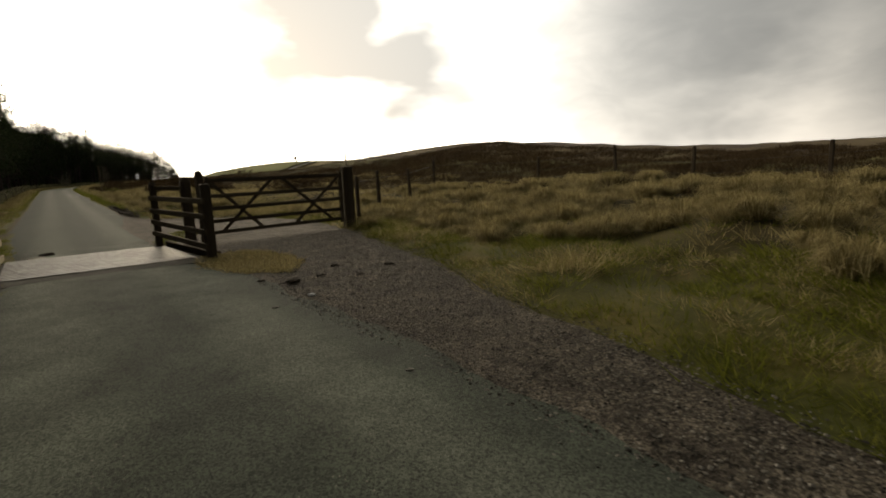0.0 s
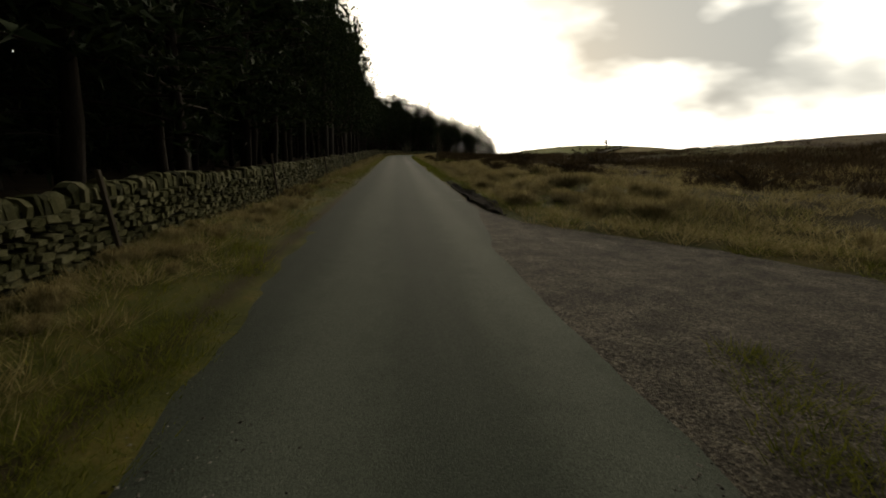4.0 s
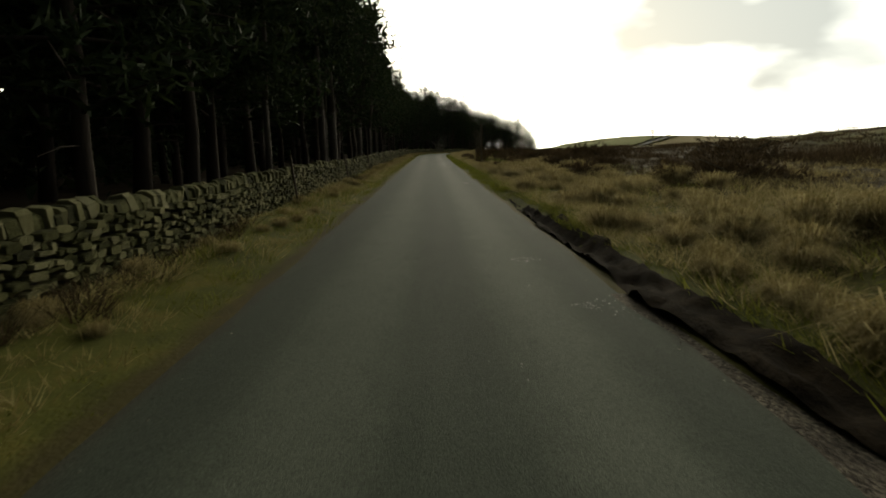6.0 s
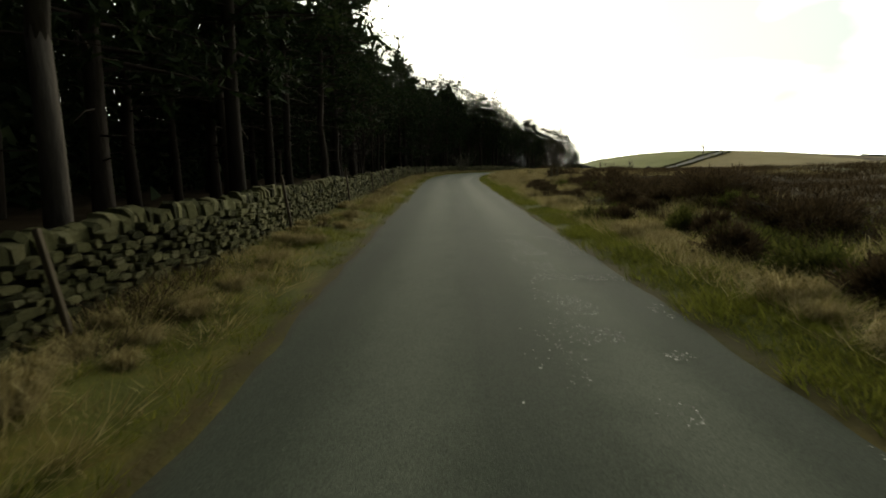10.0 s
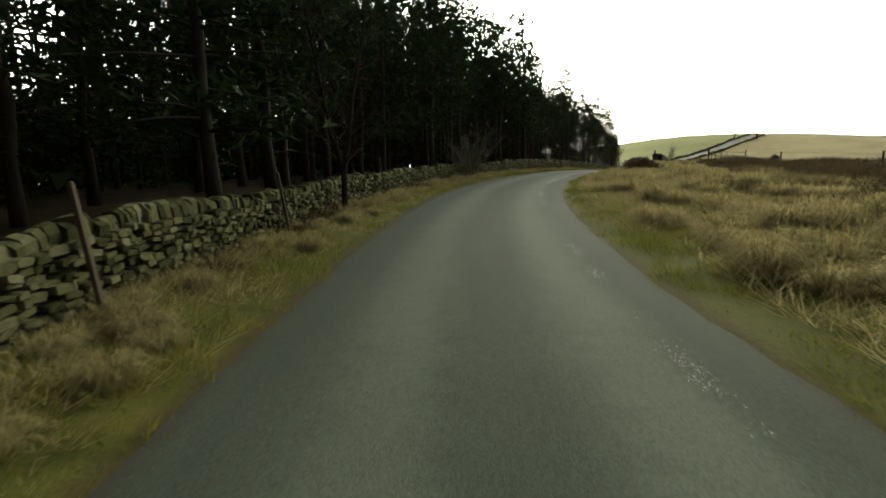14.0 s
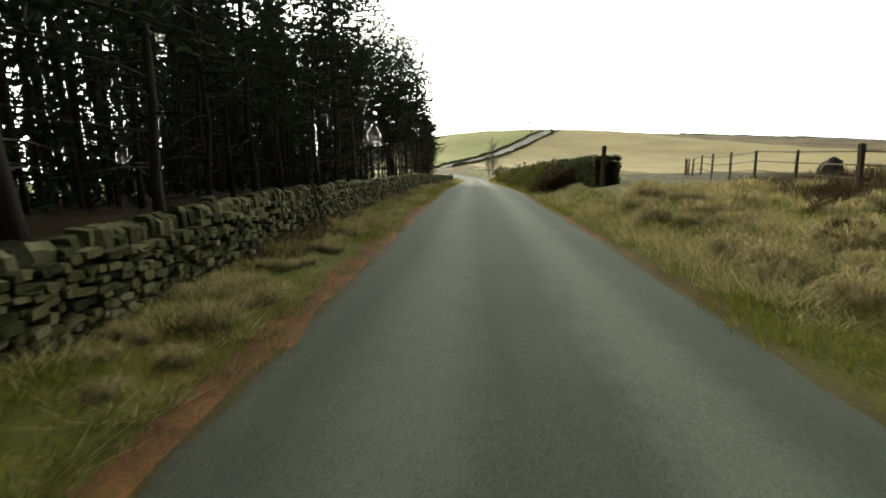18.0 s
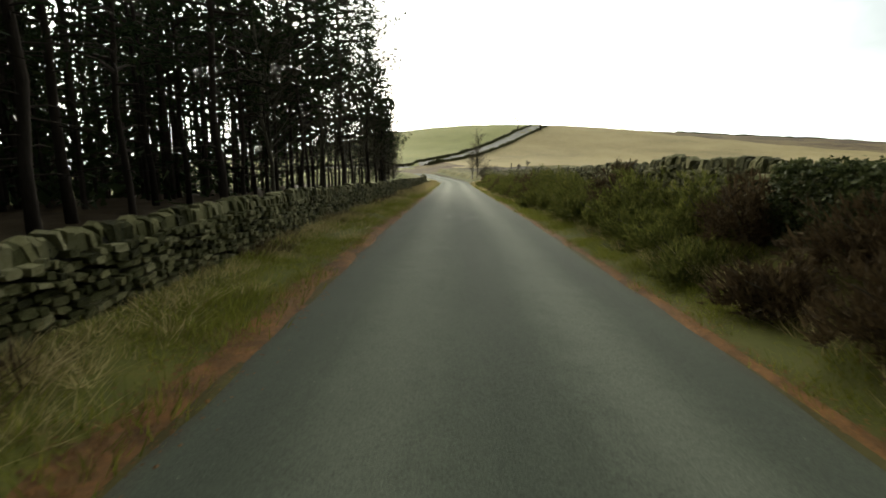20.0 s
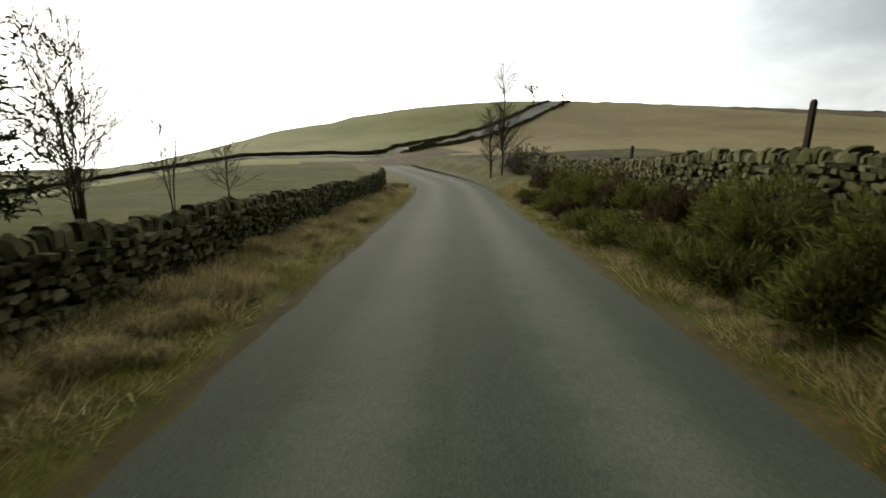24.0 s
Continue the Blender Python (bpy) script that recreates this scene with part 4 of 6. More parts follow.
def fine_tree(seed, height, stems, spread, rad, low=0.2, reach=0.3, bushy=1.0, wood=None):
    """A slender leafless tree or shrub: one or more stems, rising branches and a haze of fine twigs."""
    r = random.Random(seed)
    trunk, tri = Geo(), []
    for _ in range(stems):
        a = r.uniform(0, 6.28)
        lean = Vector((math.cos(a), math.sin(a), 0)) * spread * height * (r.uniform(0.3, 1.0) if stems > 1 else 0.1)
        h = height * r.uniform(0.75, 1.0)
        pts = [lean * (k / 6) ** 1.3 + Vector((r.uniform(-1, 1), r.uniform(-1, 1), 0)) * 0.012 * height * min(k, 1) + Vector((0, 0, h * k / 6 - (0.2 if k == 0 else 0))) for k in range(7)]
        trunk.tube(pts, [rad * (1 - 0.88 * k / 6) for k in range(7)], 6, False)
        for _ in range(int((4 + height * 6) * bushy)):
            u = low + (0.98 - low) * r.random()
            k = min(int(u * 6), 5)
            base = pts[k].lerp(pts[k + 1], u * 6 - k)
            b = r.uniform(0, 6.28)
            d = Vector((math.cos(b), math.sin(b), r.uniform(0.25, 1.3))).normalized()
            length = height * reach * (1.15 - 0.85 * u) * r.uniform(0.5, 1.2)
            tip = base + d * length + Vector((0, 0, 0.18 * length))
            mid = base.lerp(tip, 0.5) - Vector((0, 0, 0.05 * length))
            thin = rad * (1 - 0.8 * u)
            trunk.tube([base, mid, tip], [thin * 0.32 + 0.002, thin * 0.2 + 0.002, 0.0025], 4, False)
            for _ in range(int(16 * bushy)):
                q = r.uniform(0.2, 1.0)
                c = (base.lerp(mid, q * 2) if q < 0.5 else mid.lerp(tip, q * 2 - 1))
                e = (d + Vector((r.gauss(0, 0.6), r.gauss(0, 0.6), r.gauss(0.15, 0.5)))).normalized() * length * r.uniform(0.15, 0.5)
                w = e.cross(Vector((r.gauss(0, 1), r.gauss(0, 1), r.gauss(0, 1)))).normalized() * 0.0042
                tri += [c - w, c + w, c + e]
                for _ in range(2):
                    g = c + e * r.uniform(0.35, 0.8)
                    f = (e.normalized() + Vector((r.gauss(0, 0.6), r.gauss(0, 0.6), r.gauss(0.1, 0.4)))).normalized() * e.length * 0.6
                    tri += [g - w * 0.7, g + w * 0.7, g + f]
    tri = np.array(tri)
    wood = wood or TWIG
    return trunk.mesh("trunk", wood, True), fast_mesh("crown", tri, np.arange(len(tri)).reshape(-1, 3), wood)


WALL_BIRCH, WOOD_BIRCH = "slender leafless birch clump behind the wall", "slender leafless birch among the pines"
# label, station, offset, height, stems, spread, stem radius, seed
for label, s, l, h, stems, spread, rad, seed in (
    ("leafless rowan growing at the wall foot", 83.2, -3.4, 5.6, 2, 0.2, 0.085, 3),
    ("leafless ash behind the wall", 63.0, -5.0, 7.0, 2, 0.12, 0.08, 6),
    ("leafless sapling on the moor edge", 64.5, 5.6, 3.6, 2, 0.1, 0.03, 5),
    ("leafless sapling on the moor edge", 65.2, 6.1, 3.0, 2, 0.1, 0.03, 15),
    (WALL_BIRCH, 179.5, -6.4, 5.2, 4, 0.14, 0.028, 7),
    (WALL_BIRCH, 181.0, -7.6, 4.8, 4, 0.14, 0.028, 8),
    (WALL_BIRCH, 183.2, -6.9, 4.2, 3, 0.14, 0.026, 9),
    (WALL_BIRCH, 185.6, -6.6, 3.4, 3, 0.14, 0.024, 12),
    (WALL_BIRCH, 178.6, -5.8, 4.4, 3, 0.14, 0.026, 21),
    (WOOD_BIRCH, 146.5, -5.8, 8.5, 2, 0.07, 0.07, 17),
    (WOOD_BIRCH, 152.0, -5.6, 8.5, 2, 0.07, 0.07, 16),
    (WOOD_BIRCH, 158.0, -6.0, 8.0, 2, 0.08, 0.06, 18),
    (WOOD_BIRCH, 163.0, -5.7, 7.5, 3, 0.08, 0.06, 19),
    (WOOD_BIRCH, 168.5, -5.9, 7.0, 3, 0.1, 0.06, 10),
    (WOOD_BIRCH, 172.5, -5.8, 6.5, 3, 0.1, 0.05, 20),
    ("tall leafless tree by the junction", 203.0, 3.6, 7.0, 3, 0.07, 0.07, 11),
    ("tall leafless tree by the junction", 204.2, 3.2, 5.0, 3, 0.1, 0.05, 22),
):
    t = thing("bare_tree", label, "tree", "", level(s, l), 40.0 * seed)
    a, b = fine_tree(seed, h, stems, spread, rad * (0.65 if label == WALL_BIRCH else 1), wood=BARK if "rowan" in label or "ash" in label else TWIG)
    part("trunk", a, TWIG, t)
    part("crown", b, TWIG, t, "leafless fine twigs")
for s, l, h, seed in ((98.3, -3.35, 2.9, 4), (97.4, -3.45, 2.6, 14), (99.4, -3.5, 2.3, 24)):
    t = thing("bare_shrub", "spreading pale-twigged leafless shrub against the wall", "shrub", "shrubs at the wall foot", level(s, l), 40.0 * seed)
    a, b = fine_tree(seed, h * 0.92, 9, 0.95, 0.02, 0.2, 0.36, 0.6, PALE_TWIG)
    part("trunk", a, TWIG, t)
    part("crown", b, TWIG, t, "leafless fine twigs")


# ---- growth on the ground ----
def blades(name, S, L, count, length, width, spread, material, label, lift=0.0, lean=0.5, seed=1, upright=0.9, simple=False, clump=0.0):
    """Tufts of narrow blades at stations S and offsets L, joined in one mesh."""
    r = np.random.default_rng(seed)
    n = len(S)
    p = world(S, L)
    p[:, 2] = land_z(p[:, 0], p[:, 1]) + lift
    size = r.uniform(0.55, 1.25, n) * np.clip(1 + clump * (bumps(S, L, seed + 7, 0.55) + 0.7 * bumps(S, L, seed + 8, 1.9)), 0.3, 2.2)
    base = np.repeat(p, count, 0)
    size = np.repeat(size, count)
    m = len(base)
    a, rad = r.uniform(0, 2 * np.pi, m), np.sqrt(r.uniform(0, 1, m)) * spread * size
    out = np.stack([np.cos(a), np.sin(a), np.zeros(m)], 1)
    base = base + out * rad[:, None]
    base[:, 2] -= 0.03
    tip = base + out * (lean * r.uniform(0.2, 1.3, m) * length * size)[:, None] + np.stack([r.normal(0, 0.25, m) * length, r.normal(0, 0.25, m) * length, upright * length * size * r.uniform(0.5, 1.1, m)], 1)
    b = r.uniform(0, 2 * np.pi, m)
    w = np.stack([np.cos(b), np.sin(b), np.zeros(m)], 1) * (width * r.uniform(0.6, 1.3, m))[:, None]
    if simple:
        v = np.stack([base - w, base + w, tip], 1).reshape(-1, 3)
        return tagged(new(name, fast_mesh(name, v, np.arange(len(v)).reshape(-1, 3), material)), label, "grass" if "grass" in name else "undergrowth", kind="stuff")
    mid = base * 0.45 + tip * 0.55 + np.stack([np.zeros(m), np.zeros(m), 0.12 * length * size], 1)
    v = np.stack([base - w, base + w, mid + w * 0.7, tip, mid - w * 0.7], 1).reshape(-1, 3)
    f = np.arange(m)[:, None] * 5
    faces = np.concatenate([f + [0, 1, 2], f + [0, 2, 4], f + [4, 2, 3]])
    return tagged(new(name, fast_mesh(name, v, faces, material)), label, "grass" if "grass" in name else "undergrowth", kind="stuff")


def scatter(n, s0, s1, la, lb, seed, power=1.0):
    r = np.random.default_rng(seed)
    S = r.uniform(s0, s1, n)
    return S, la + (lb - la) * r.uniform(0, 1, n) ** power


def clear(S, L):
    """Leaves out what would stand on the apron, the lane or inside the wall."""
    keep = (L < edge_l(S) - 0.05 + 0.45 * (1 - smooth01(S, 2.0, 8.0)) * (S > 2)) | (L > np.maximum(edge_r(S), apron(S)) + 0.05)
    keep &= ~((L < -3.62) & (L > -4.4))
    keep &= ~((S > 11.0) & (S < 20.0) & (L > 1.9) & (L < 2.62))
    keep &= ~((np.abs(S) < 2.0) & (np.abs(L) < 1.75))
    return S[keep], L[keep]


blades("short_grass", *clear(*scatter(19000, -14, 196, -2.05, -3.65, 41)), 7, 0.12, 0.007, 0.1, GRASS_G, "short green verge grass", seed=41, simple=True, clump=1.0)
S, L = scatter(11000, 2, 200, -2.3, -3.68, 42, 0.75)
k = (S < 110) | (S > 167) | (L < -3.1)
blades("dry_grass", *clear(S[k], L[k]), 11, 0.15, 0.006, 0.11, GRASS_T, "dry tan grass along the wall foot", seed=42, lean=0.8, simple=True, clump=1.1)
blades("short_grass", *clear(*scatter(18000, -14, 196, 2.05, 3.8, 43, 1.2)), 7, 0.12, 0.007, 0.1, GRASS_G, "short green verge grass", seed=43, simple=True, clump=1.0)
S, L = scatter(9000, -16, 126, 2.8, 6.0, 44, 1.1)
k = (bumps(S, L, 51, 2.4) + 0.35 * bumps(S, L, 52, 0.9) > -0.25) & ((S > 5) | (L > 5.6))
blades("tussock_grass", *clear(S[k], L[k]), 22, 0.36, 0.008, 0.2, GRASS_T, "tan tussocks of dry moor grass", seed=44, lean=0.9, upright=0.75, simple=True)
S, L = scatter(22000, -20, 126, 5.5, 20, 54, 1.3)
k = (bumps(S, L, 51, 2.4) + 0.35 * bumps(S, L, 52, 0.9) > 0.02 + 0.02 * (L - 6)) & ((S < 74) | (L < 10)) & ((S < 17) | (S > 62) | (L < 9.0))
blades("tussock_grass", *clear(S[k], L[k]), 16, 0.34, 0.009, 0.24, GRASS_T, "tan tussocks of dry moor grass further off", seed=54, lean=0.9, upright=0.75, simple=True)
S, L = scatter(14000, -16, 126, 2.4, 9, 45, 1.3)
blades("moor_grass", *clear(S, L), 12, 0.15, 0.008, 0.18, GRASS_G, "green moor grass between the tussocks", seed=45, lean=0.8, simple=True, clump=0.9)
S, L = scatter(15000, -24, 118, 4.0, 34, 46, 1.2)
k = (bumps(S, L, 51, 2.4) < 0.05 + 0.04 * (L - 8)) & ((S > 9) | (L > 13))
blades("heather", *clear(S[k], L[k]), 16, 0.3, 0.011, 0.34, HEATHER, "dark brown heather on the moor", seed=46, lean=0.6, simple=True)
S, L = scatter(4500, 112, 198, 2.3, 3.3, 47, 0.8)
k = (S < 134) | (S > 167) | (L > 2.85)
blades("dry_grass", *clear(S[k], L[k]), 12, 0.2, 0.007, 0.14, GRASS_T, "dry tan grass on the bank", seed=47, lean=0.8, simple=True, clump=1.1)
S, L = scatter(5200, 3, 198, -2.35, -3.66, 49, 0.8)
k = bumps(S, L, 57, 0.8) + 0.6 * bumps(S, L, 58, 3.5) + 0.25 * smooth01(S, 55, 75) - 0.55 * smooth01(S, 128, 136) * (1 - smooth01(S, 162, 170)) > 0.12
blades("tussock_grass", *clear(S[k], L[k]), 26, 0.3, 0.006, 0.13, GRASS_T, "tan tufts of dry grass below the wall", seed=49, lean=1.0, upright=0.7, simple=True)
S, L = scatter(2600, 3, 198, -3.0, -3.68, 50, 0.6)
k = bumps(S, L, 59, 1.3) + 0.4 * bumps(S, L, 60, 5.0) > 0.1
blades("wall_foot_weeds", *clear(S[k], L[k]), 20, 0.34, 0.008, 0.16, HEATHER, "dead brown weeds along the wall foot", seed=50, lean=0.9, simple=True)
S, L = scatter(9000, -12, 198, -2.15, -3.6, 55)
k = bumps(S, L, 61, 0.9) > 0.1
blades("green_tufts", *clear(S[k], L[k]), 26, 0.14, 0.006, 0.11, GRASS_G, "fresh green grass tufts on the verge", seed=55, lean=1.0, upright=0.8, simple=True)
S, L = scatter(10000, -12, 198, 2.15, 3.7, 56)
k = (bumps(S, L, 62, 0.9) > 0.05) & ((S < 10) | (S > 24) | (L > 2.6))
blades("green_tufts", *clear(S[k], L[k]), 26, 0.14, 0.006, 0.11, GRASS_G, "fresh green grass tufts on the verge", seed=56, lean=1.0, upright=0.8, simple=True)
S, L = scatter(5500, 66, 126, 3.2, 9.5, 79, 1.2)
blades("green_tufts", *clear(S, L), 16, 0.2, 0.009, 0.17, GRASS_G, "green grass tufts among the tussocks", seed=79, lean=1.0, upright=0.8, simple=True, clump=0.8)
S, L = scatter(9500, 17, 100, 6.0, 26, 82, 1.3)
blades("heather", *clear(S, L), 14, 0.36, 0.014, 0.36, HEATHER, "dark brown heather on the moor", seed=82, lean=0.6, simple=True)
S, L = scatter(1700, 165, 198, -2.2, -3.6, 83, 0.8)
blades("tussock_grass", *clear(S, L), 22, 0.24, 0.006, 0.12, GRASS_T, "tan tufts of dry grass below the wall", seed=83, lean=1.0, upright=0.75, simple=True, clump=0.7)
S, L = scatter(1250, 165, 198, 2.2, 3.2, 84, 0.8)
blades("tussock_grass", *clear(S, L), 22, 0.2, 0.006, 0.12, GRASS_T, "tan tufts of dry grass on the bank", seed=84, lean=1.0, upright=0.75, simple=True, clump=0.7)
S, L = scatter(9000, 108, 176, -2.2, -3.55, 88, 0.8)
blades("short_grass", *clear(S, L), 18, 0.09, 0.006, 0.12, GRASS_G, "bright green verge grass", seed=88, lean=0.9, simple=True, clump=0.9)
S, L = scatter(7000, 108, 176, 2.15, 3.0, 89, 0.9)
blades("short_grass", *clear(S, L), 18, 0.09, 0.006, 0.12, GRASS_G, "bright green verge grass", seed=89, lean=0.9, simple=True, clump=0.9)
S, L = scatter(7000, 14, 70, 2.1, 2.9, 90, 0.9)
blades("short_grass", *clear(S, L), 18, 0.09, 0.006, 0.12, GRASS_G, "bright green verge grass", seed=90, lean=0.9, simple=True, clump=0.9)
S, L = scatter(3600, 92, 127, 7.5, 13, 92)
blades("heather", *clear(S, L), 16, 0.45, 0.013, 0.36, HEATHER, "dark brown heather before the pasture fence", seed=92, lean=0.6, simple=True)
S, L = scatter(1100, -4.5, 8.0, -2.2, -1.55, 93)
k = ~((np.abs(S - 0.1) < 1.75) & (L > -1.72)) & (L < -1.5 - 0.5 * smooth01(S, 2.5, 8))
blades("short_grass", S[k], L[k], 18, 0.09, 0.006, 0.1, GRASS_G, "short grass on the shoulder beside the grid", seed=93, lean=0.9, simple=True, clump=0.9)
# the moor beside the field gate
S, L = scatter(3000, -12, 8, 3.5, 7.2, 85)
k = bumps(S, L, 86, 0.9) > -0.1
blades("dry_grass", *clear(S[k], L[k]), 16, 0.16, 0.007, 0.16, GRASS_T, "short dead grass on the mossy bank", seed=85, lean=1.1, upright=0.7, simple=True)
S, L = scatter(5200, -14, 22, 4.6, 19, 71, 1.1)
k = bumps(S, L, 51, 1.6) + 0.5 * bumps(S, L, 52, 0.7) > -0.2 + 0.9 * (L < 6.8) * (S < 3)
blades("tussock_grass", *clear(S[k], L[k]), 26, 0.36, 0.0075, 0.24, GRASS_T, "tan tussocks on the moor behind the field gate", seed=71, lean=0.9, upright=0.8, simple=True)
S, L = scatter(9000, -14, 24, 13, 42, 72, 1.0)
blades("heather", *clear(S, L), 14, 0.4, 0.02, 0.4, HEATHER, "dark red-brown heather on the moor slope", seed=72, lean=0.6, simple=True)
S, L = scatter(6500, 78, 126, 2.7, 11.5, 73, 1.15)
k = bumps(S, L, 51, 1.1) + 0.5 * bumps(S, L, 52, 0.6) > 0.02
blades("tussock_grass", *clear(S[k], L[k]), 24, 0.44, 0.008, 0.2, GRASS_T, "tall tan tussocks beside the lane's bend", seed=73, lean=1.0, upright=0.8, simple=True)
S, L = scatter(7000, 76, 128, 8, 40, 74, 1.3)
blades("heather", *clear(S, L), 14, 0.44, 0.018, 0.4, HEATHER, "dark brown heather beyond the tussocks", seed=74, lean=0.6, simple=True)
S, L = scatter(6500, -12, 8, 3.5, 7.2, 75)
blades("moss_hummock", *clear(S, L), 16, 0.12, 0.01, 0.2, GRASS_G, "mossy green hummocks on the bank", seed=75, lean=1.1, upright=0.7, simple=True, clump=1.3)
S, L = scatter(1500, -4.4, -0.8, 1.4, 3.2, 48)
tuft = np.hypot((S + 2.6) / 1.55, (L - 2.2) / 0.75) < 1 + 0.15 * bumps(S, L, 49, 0.4)
blades("grass_patch", S[tuft], L[tuft], 14, 0.12, 0.007, 0.1, GRASS_T, "worn tan grass patch by the railing post", seed=48, lean=0.8)

S, L = scatter(500, 1.7, 5.0, 1.35, 3.2, 77)
tuft = np.hypot((S - 3.2) / 1.35, (L - 1.75 - 0.35 * (S - 2.3)) / 0.42) < 1
blades("grass_patch", S[tuft], L[tuft], 14, 0.14, 0.007, 0.12, GRASS_G, "worn green grass patch beside the railing's end", seed=77, lean=0.9, simple=True)


def tussock_mesh(seed, material):
    """A mound of long dead grass that arches up and droops all round."""
    r = np.random.default_rng(seed)
    n = 520
    a = r.uniform(0, 2 * np.pi, n)
    out = np.stack([np.cos(a), np.sin(a), np.zeros(n)], 1)
    up = np.array([0, 0, 1.0])
    root = out * (0.24 * np.sqrt(r.uniform(0, 1, n)))[:, None] - up * 0.05
    far, high = r.uniform(0.05, 0.4, n)[:, None], r.uniform(0.2, 0.55, n)[:, None]
    mid = root + out * far * 0.5 + up * high + r.normal(0, 0.06, (n, 3))
    tip = root + out * far * 1.6 + up * high * r.uniform(0.25, 0.9, n)[:, None] + r.normal(0, 0.11, (n, 3))
    w = np.cross(out, up) * r.uniform(0.004, 0.009, n)[:, None] + r.normal(0, 0.002, (n, 3))
    v = np.stack([root - w, root + w, mid + w * 0.8, tip, mid - w * 0.8], 1).reshape(-1, 3)
    f = np.arange(n)[:, None] * 5
    return fast_mesh("blades", v, np.concatenate([f + [0, 1, 2], f + [0, 2, 4], f + [4, 2, 3]]), material)


TUSSOCKS = [tussock_mesh(400 + k, GRASS_T) for k in range(6)]
t_rng = random.Random(33)


def tussocks(s0, s1, la, lb, count, lo, hi, label, joined=False):
    """Tussocks as things of their own or, where they are too many to tell apart, joined."""
    V, F, n = [], [], 0
    for _ in range(count):
        s, l = t_rng.uniform(s0, s1), la + (lb - la) * t_rng.random() ** 1.2
        if (l > 0 and l < float(apron(s)) + 0.35) or (10 < s < 21 and 0 < l < 3.0):
            continue
        k, me = t_rng.uniform(lo, hi), t_rng.choice(TUSSOCKS)
        m = Matrix.Translation(level(s, l)) @ pose(0, 0, 0, 0, 0, t_rng.uniform(0, 360)) @ Matrix.Diagonal((k * 1.1, k * 1.1, k * t_rng.uniform(0.7, 1.0), 1))
        if not joined:
            tagged(new("grass_tussock", me), label, "tussock", "tussocks on the moor edge").matrix_world = m
            continue
        co, tri = np.empty(len(me.vertices) * 3), np.empty(len(me.loops), np.int32)
        me.vertices.foreach_get("co", co)
        me.loops.foreach_get("vertex_index", tri)
        V.append(co.reshape(-1, 3) @ np.array(m.to_3x3()).T + np.array(m.translation))
        F.append(tri.reshape(-1, 3) + n)
        n += len(V[-1])
    if joined:
        tagged(new("grass_tussocks", fast_mesh("grass_tussocks", np.concatenate(V), np.concatenate(F), GRASS_T)), label, "tussocks", kind="stuff")


tussocks(-11, 5, 6.2, 11, 50, 0.55, 0.95, "tan drooping grass tussock on the rough moor")
tussocks(12, 36, 3.1, 4.8, 80, 0.55, 0.95, "tan drooping grass tussock beside the lane")
tussocks(36, 64, 2.9, 4.2, 30, 0.4, 0.7, "tan drooping grass tussock beside the lane")
tussocks(66, 125, 3.2, 5.5, 140, 0.55, 0.95, "tall tan grass tussock beside the lane's bend")
tussocks(-11, 8, 7.5, 17, 190, 0.55, 1.0, "tan tussocks further off on the moor", True)
tussocks(10, 34, 4.4, 7.0, 80, 0.55, 1.0, "tan tussocks further off on the moor", True)
tussocks(64, 126, 4.5, 8.5, 220, 0.6, 1.0, "tan tussocks further off beside the bend", True)
tussocks(4, 66, -2.75, -3.55, 190, 0.2, 0.42, "small tan tufts along the wall foot", True)
tussocks(66, 126, -2.6, -3.55, 190, 0.22, 0.46, "small tan tufts along the wall foot", True)
tussocks(162, 200, -2.5, -3.5, 130, 0.25, 0.5, "small tan tufts along the wall foot", True)
tussocks(160, 198, 2.45, 3.0, 90, 0.22, 0.4, "small tan tufts along the verge", True)


def pebbles(name, S, L, lo, hi, material, label, seed, z=0.015, flat=0.6):
    """Loose stones or leaves lying on the ground, joined."""
    r = np.random.default_rng(seed)
    n = len(S)
    p = world(S, L)
    p[:, 2] += z
    shape = np.array([(1, 0, 0), (0.2, 0.9, 0.1), (-0.9, 0.3, 0), (-0.3, -0.9, 0.1), (0.1, 0, 0.9)])
    a = r.uniform(0, 6.28, n)
    size = r.uniform(lo, hi, n) * r.uniform(0.6, 1.0, n)
    q = shape[None] * r.uniform(0.7, 1.2, (n, 5, 3)) * size[:, None, None] * [1, 1, flat]
    x = q[..., 0] * np.cos(a)[:, None] - q[..., 1] * np.sin(a)[:, None]
    y = q[..., 0] * np.sin(a)[:, None] + q[..., 1] * np.cos(a)[:, None]
    v = np.stack([x, y, q[..., 2]], -1) + p[:, None]
    f = (np.arange(n)[:, None, None] * 5 + np.array([(0, 1, 4), (1, 2, 4), (2, 3, 4), (3, 0, 4)])[None]).reshape(-1, 3)
    return tagged(new(name, fast_mesh(name, v.reshape(-1, 3), f, material)), label, name.replace("_", " "), kind="stuff")


S, L = scatter(42000, -13.5, 1.0, 0.3, 6.2, 61, 0.9)
k = (L < apron(S) + 0.15) & (bumps(S, L, 78, 0.6) + 2.2 * (L - 1.3) > -0.5) & ~((S > -2.1) & (L < 1.8))
pebbles("gravel_stones", S[k], L[k], 0.007, 0.024, PEBBLE, "loose pale gravel on the track", 61, z=0.018)
S, L = scatter(9000, -13.0, -2.1, -2.6, 1.3, 95)
k = bumps(S, L, 96, 1.1) + 0.6 * bumps(S, L, 97, 0.4) > 0.1
pebbles("road_chips", S[k], L[k], 0.004, 0.01, PEBBLE, "fine grit on the worn asphalt before the grid", 95, z=0.042, flat=0.4)
S, L = scatter(5000, 1.7, 14.0, -1.9, 6.6, 62)
k = L < apron(S)
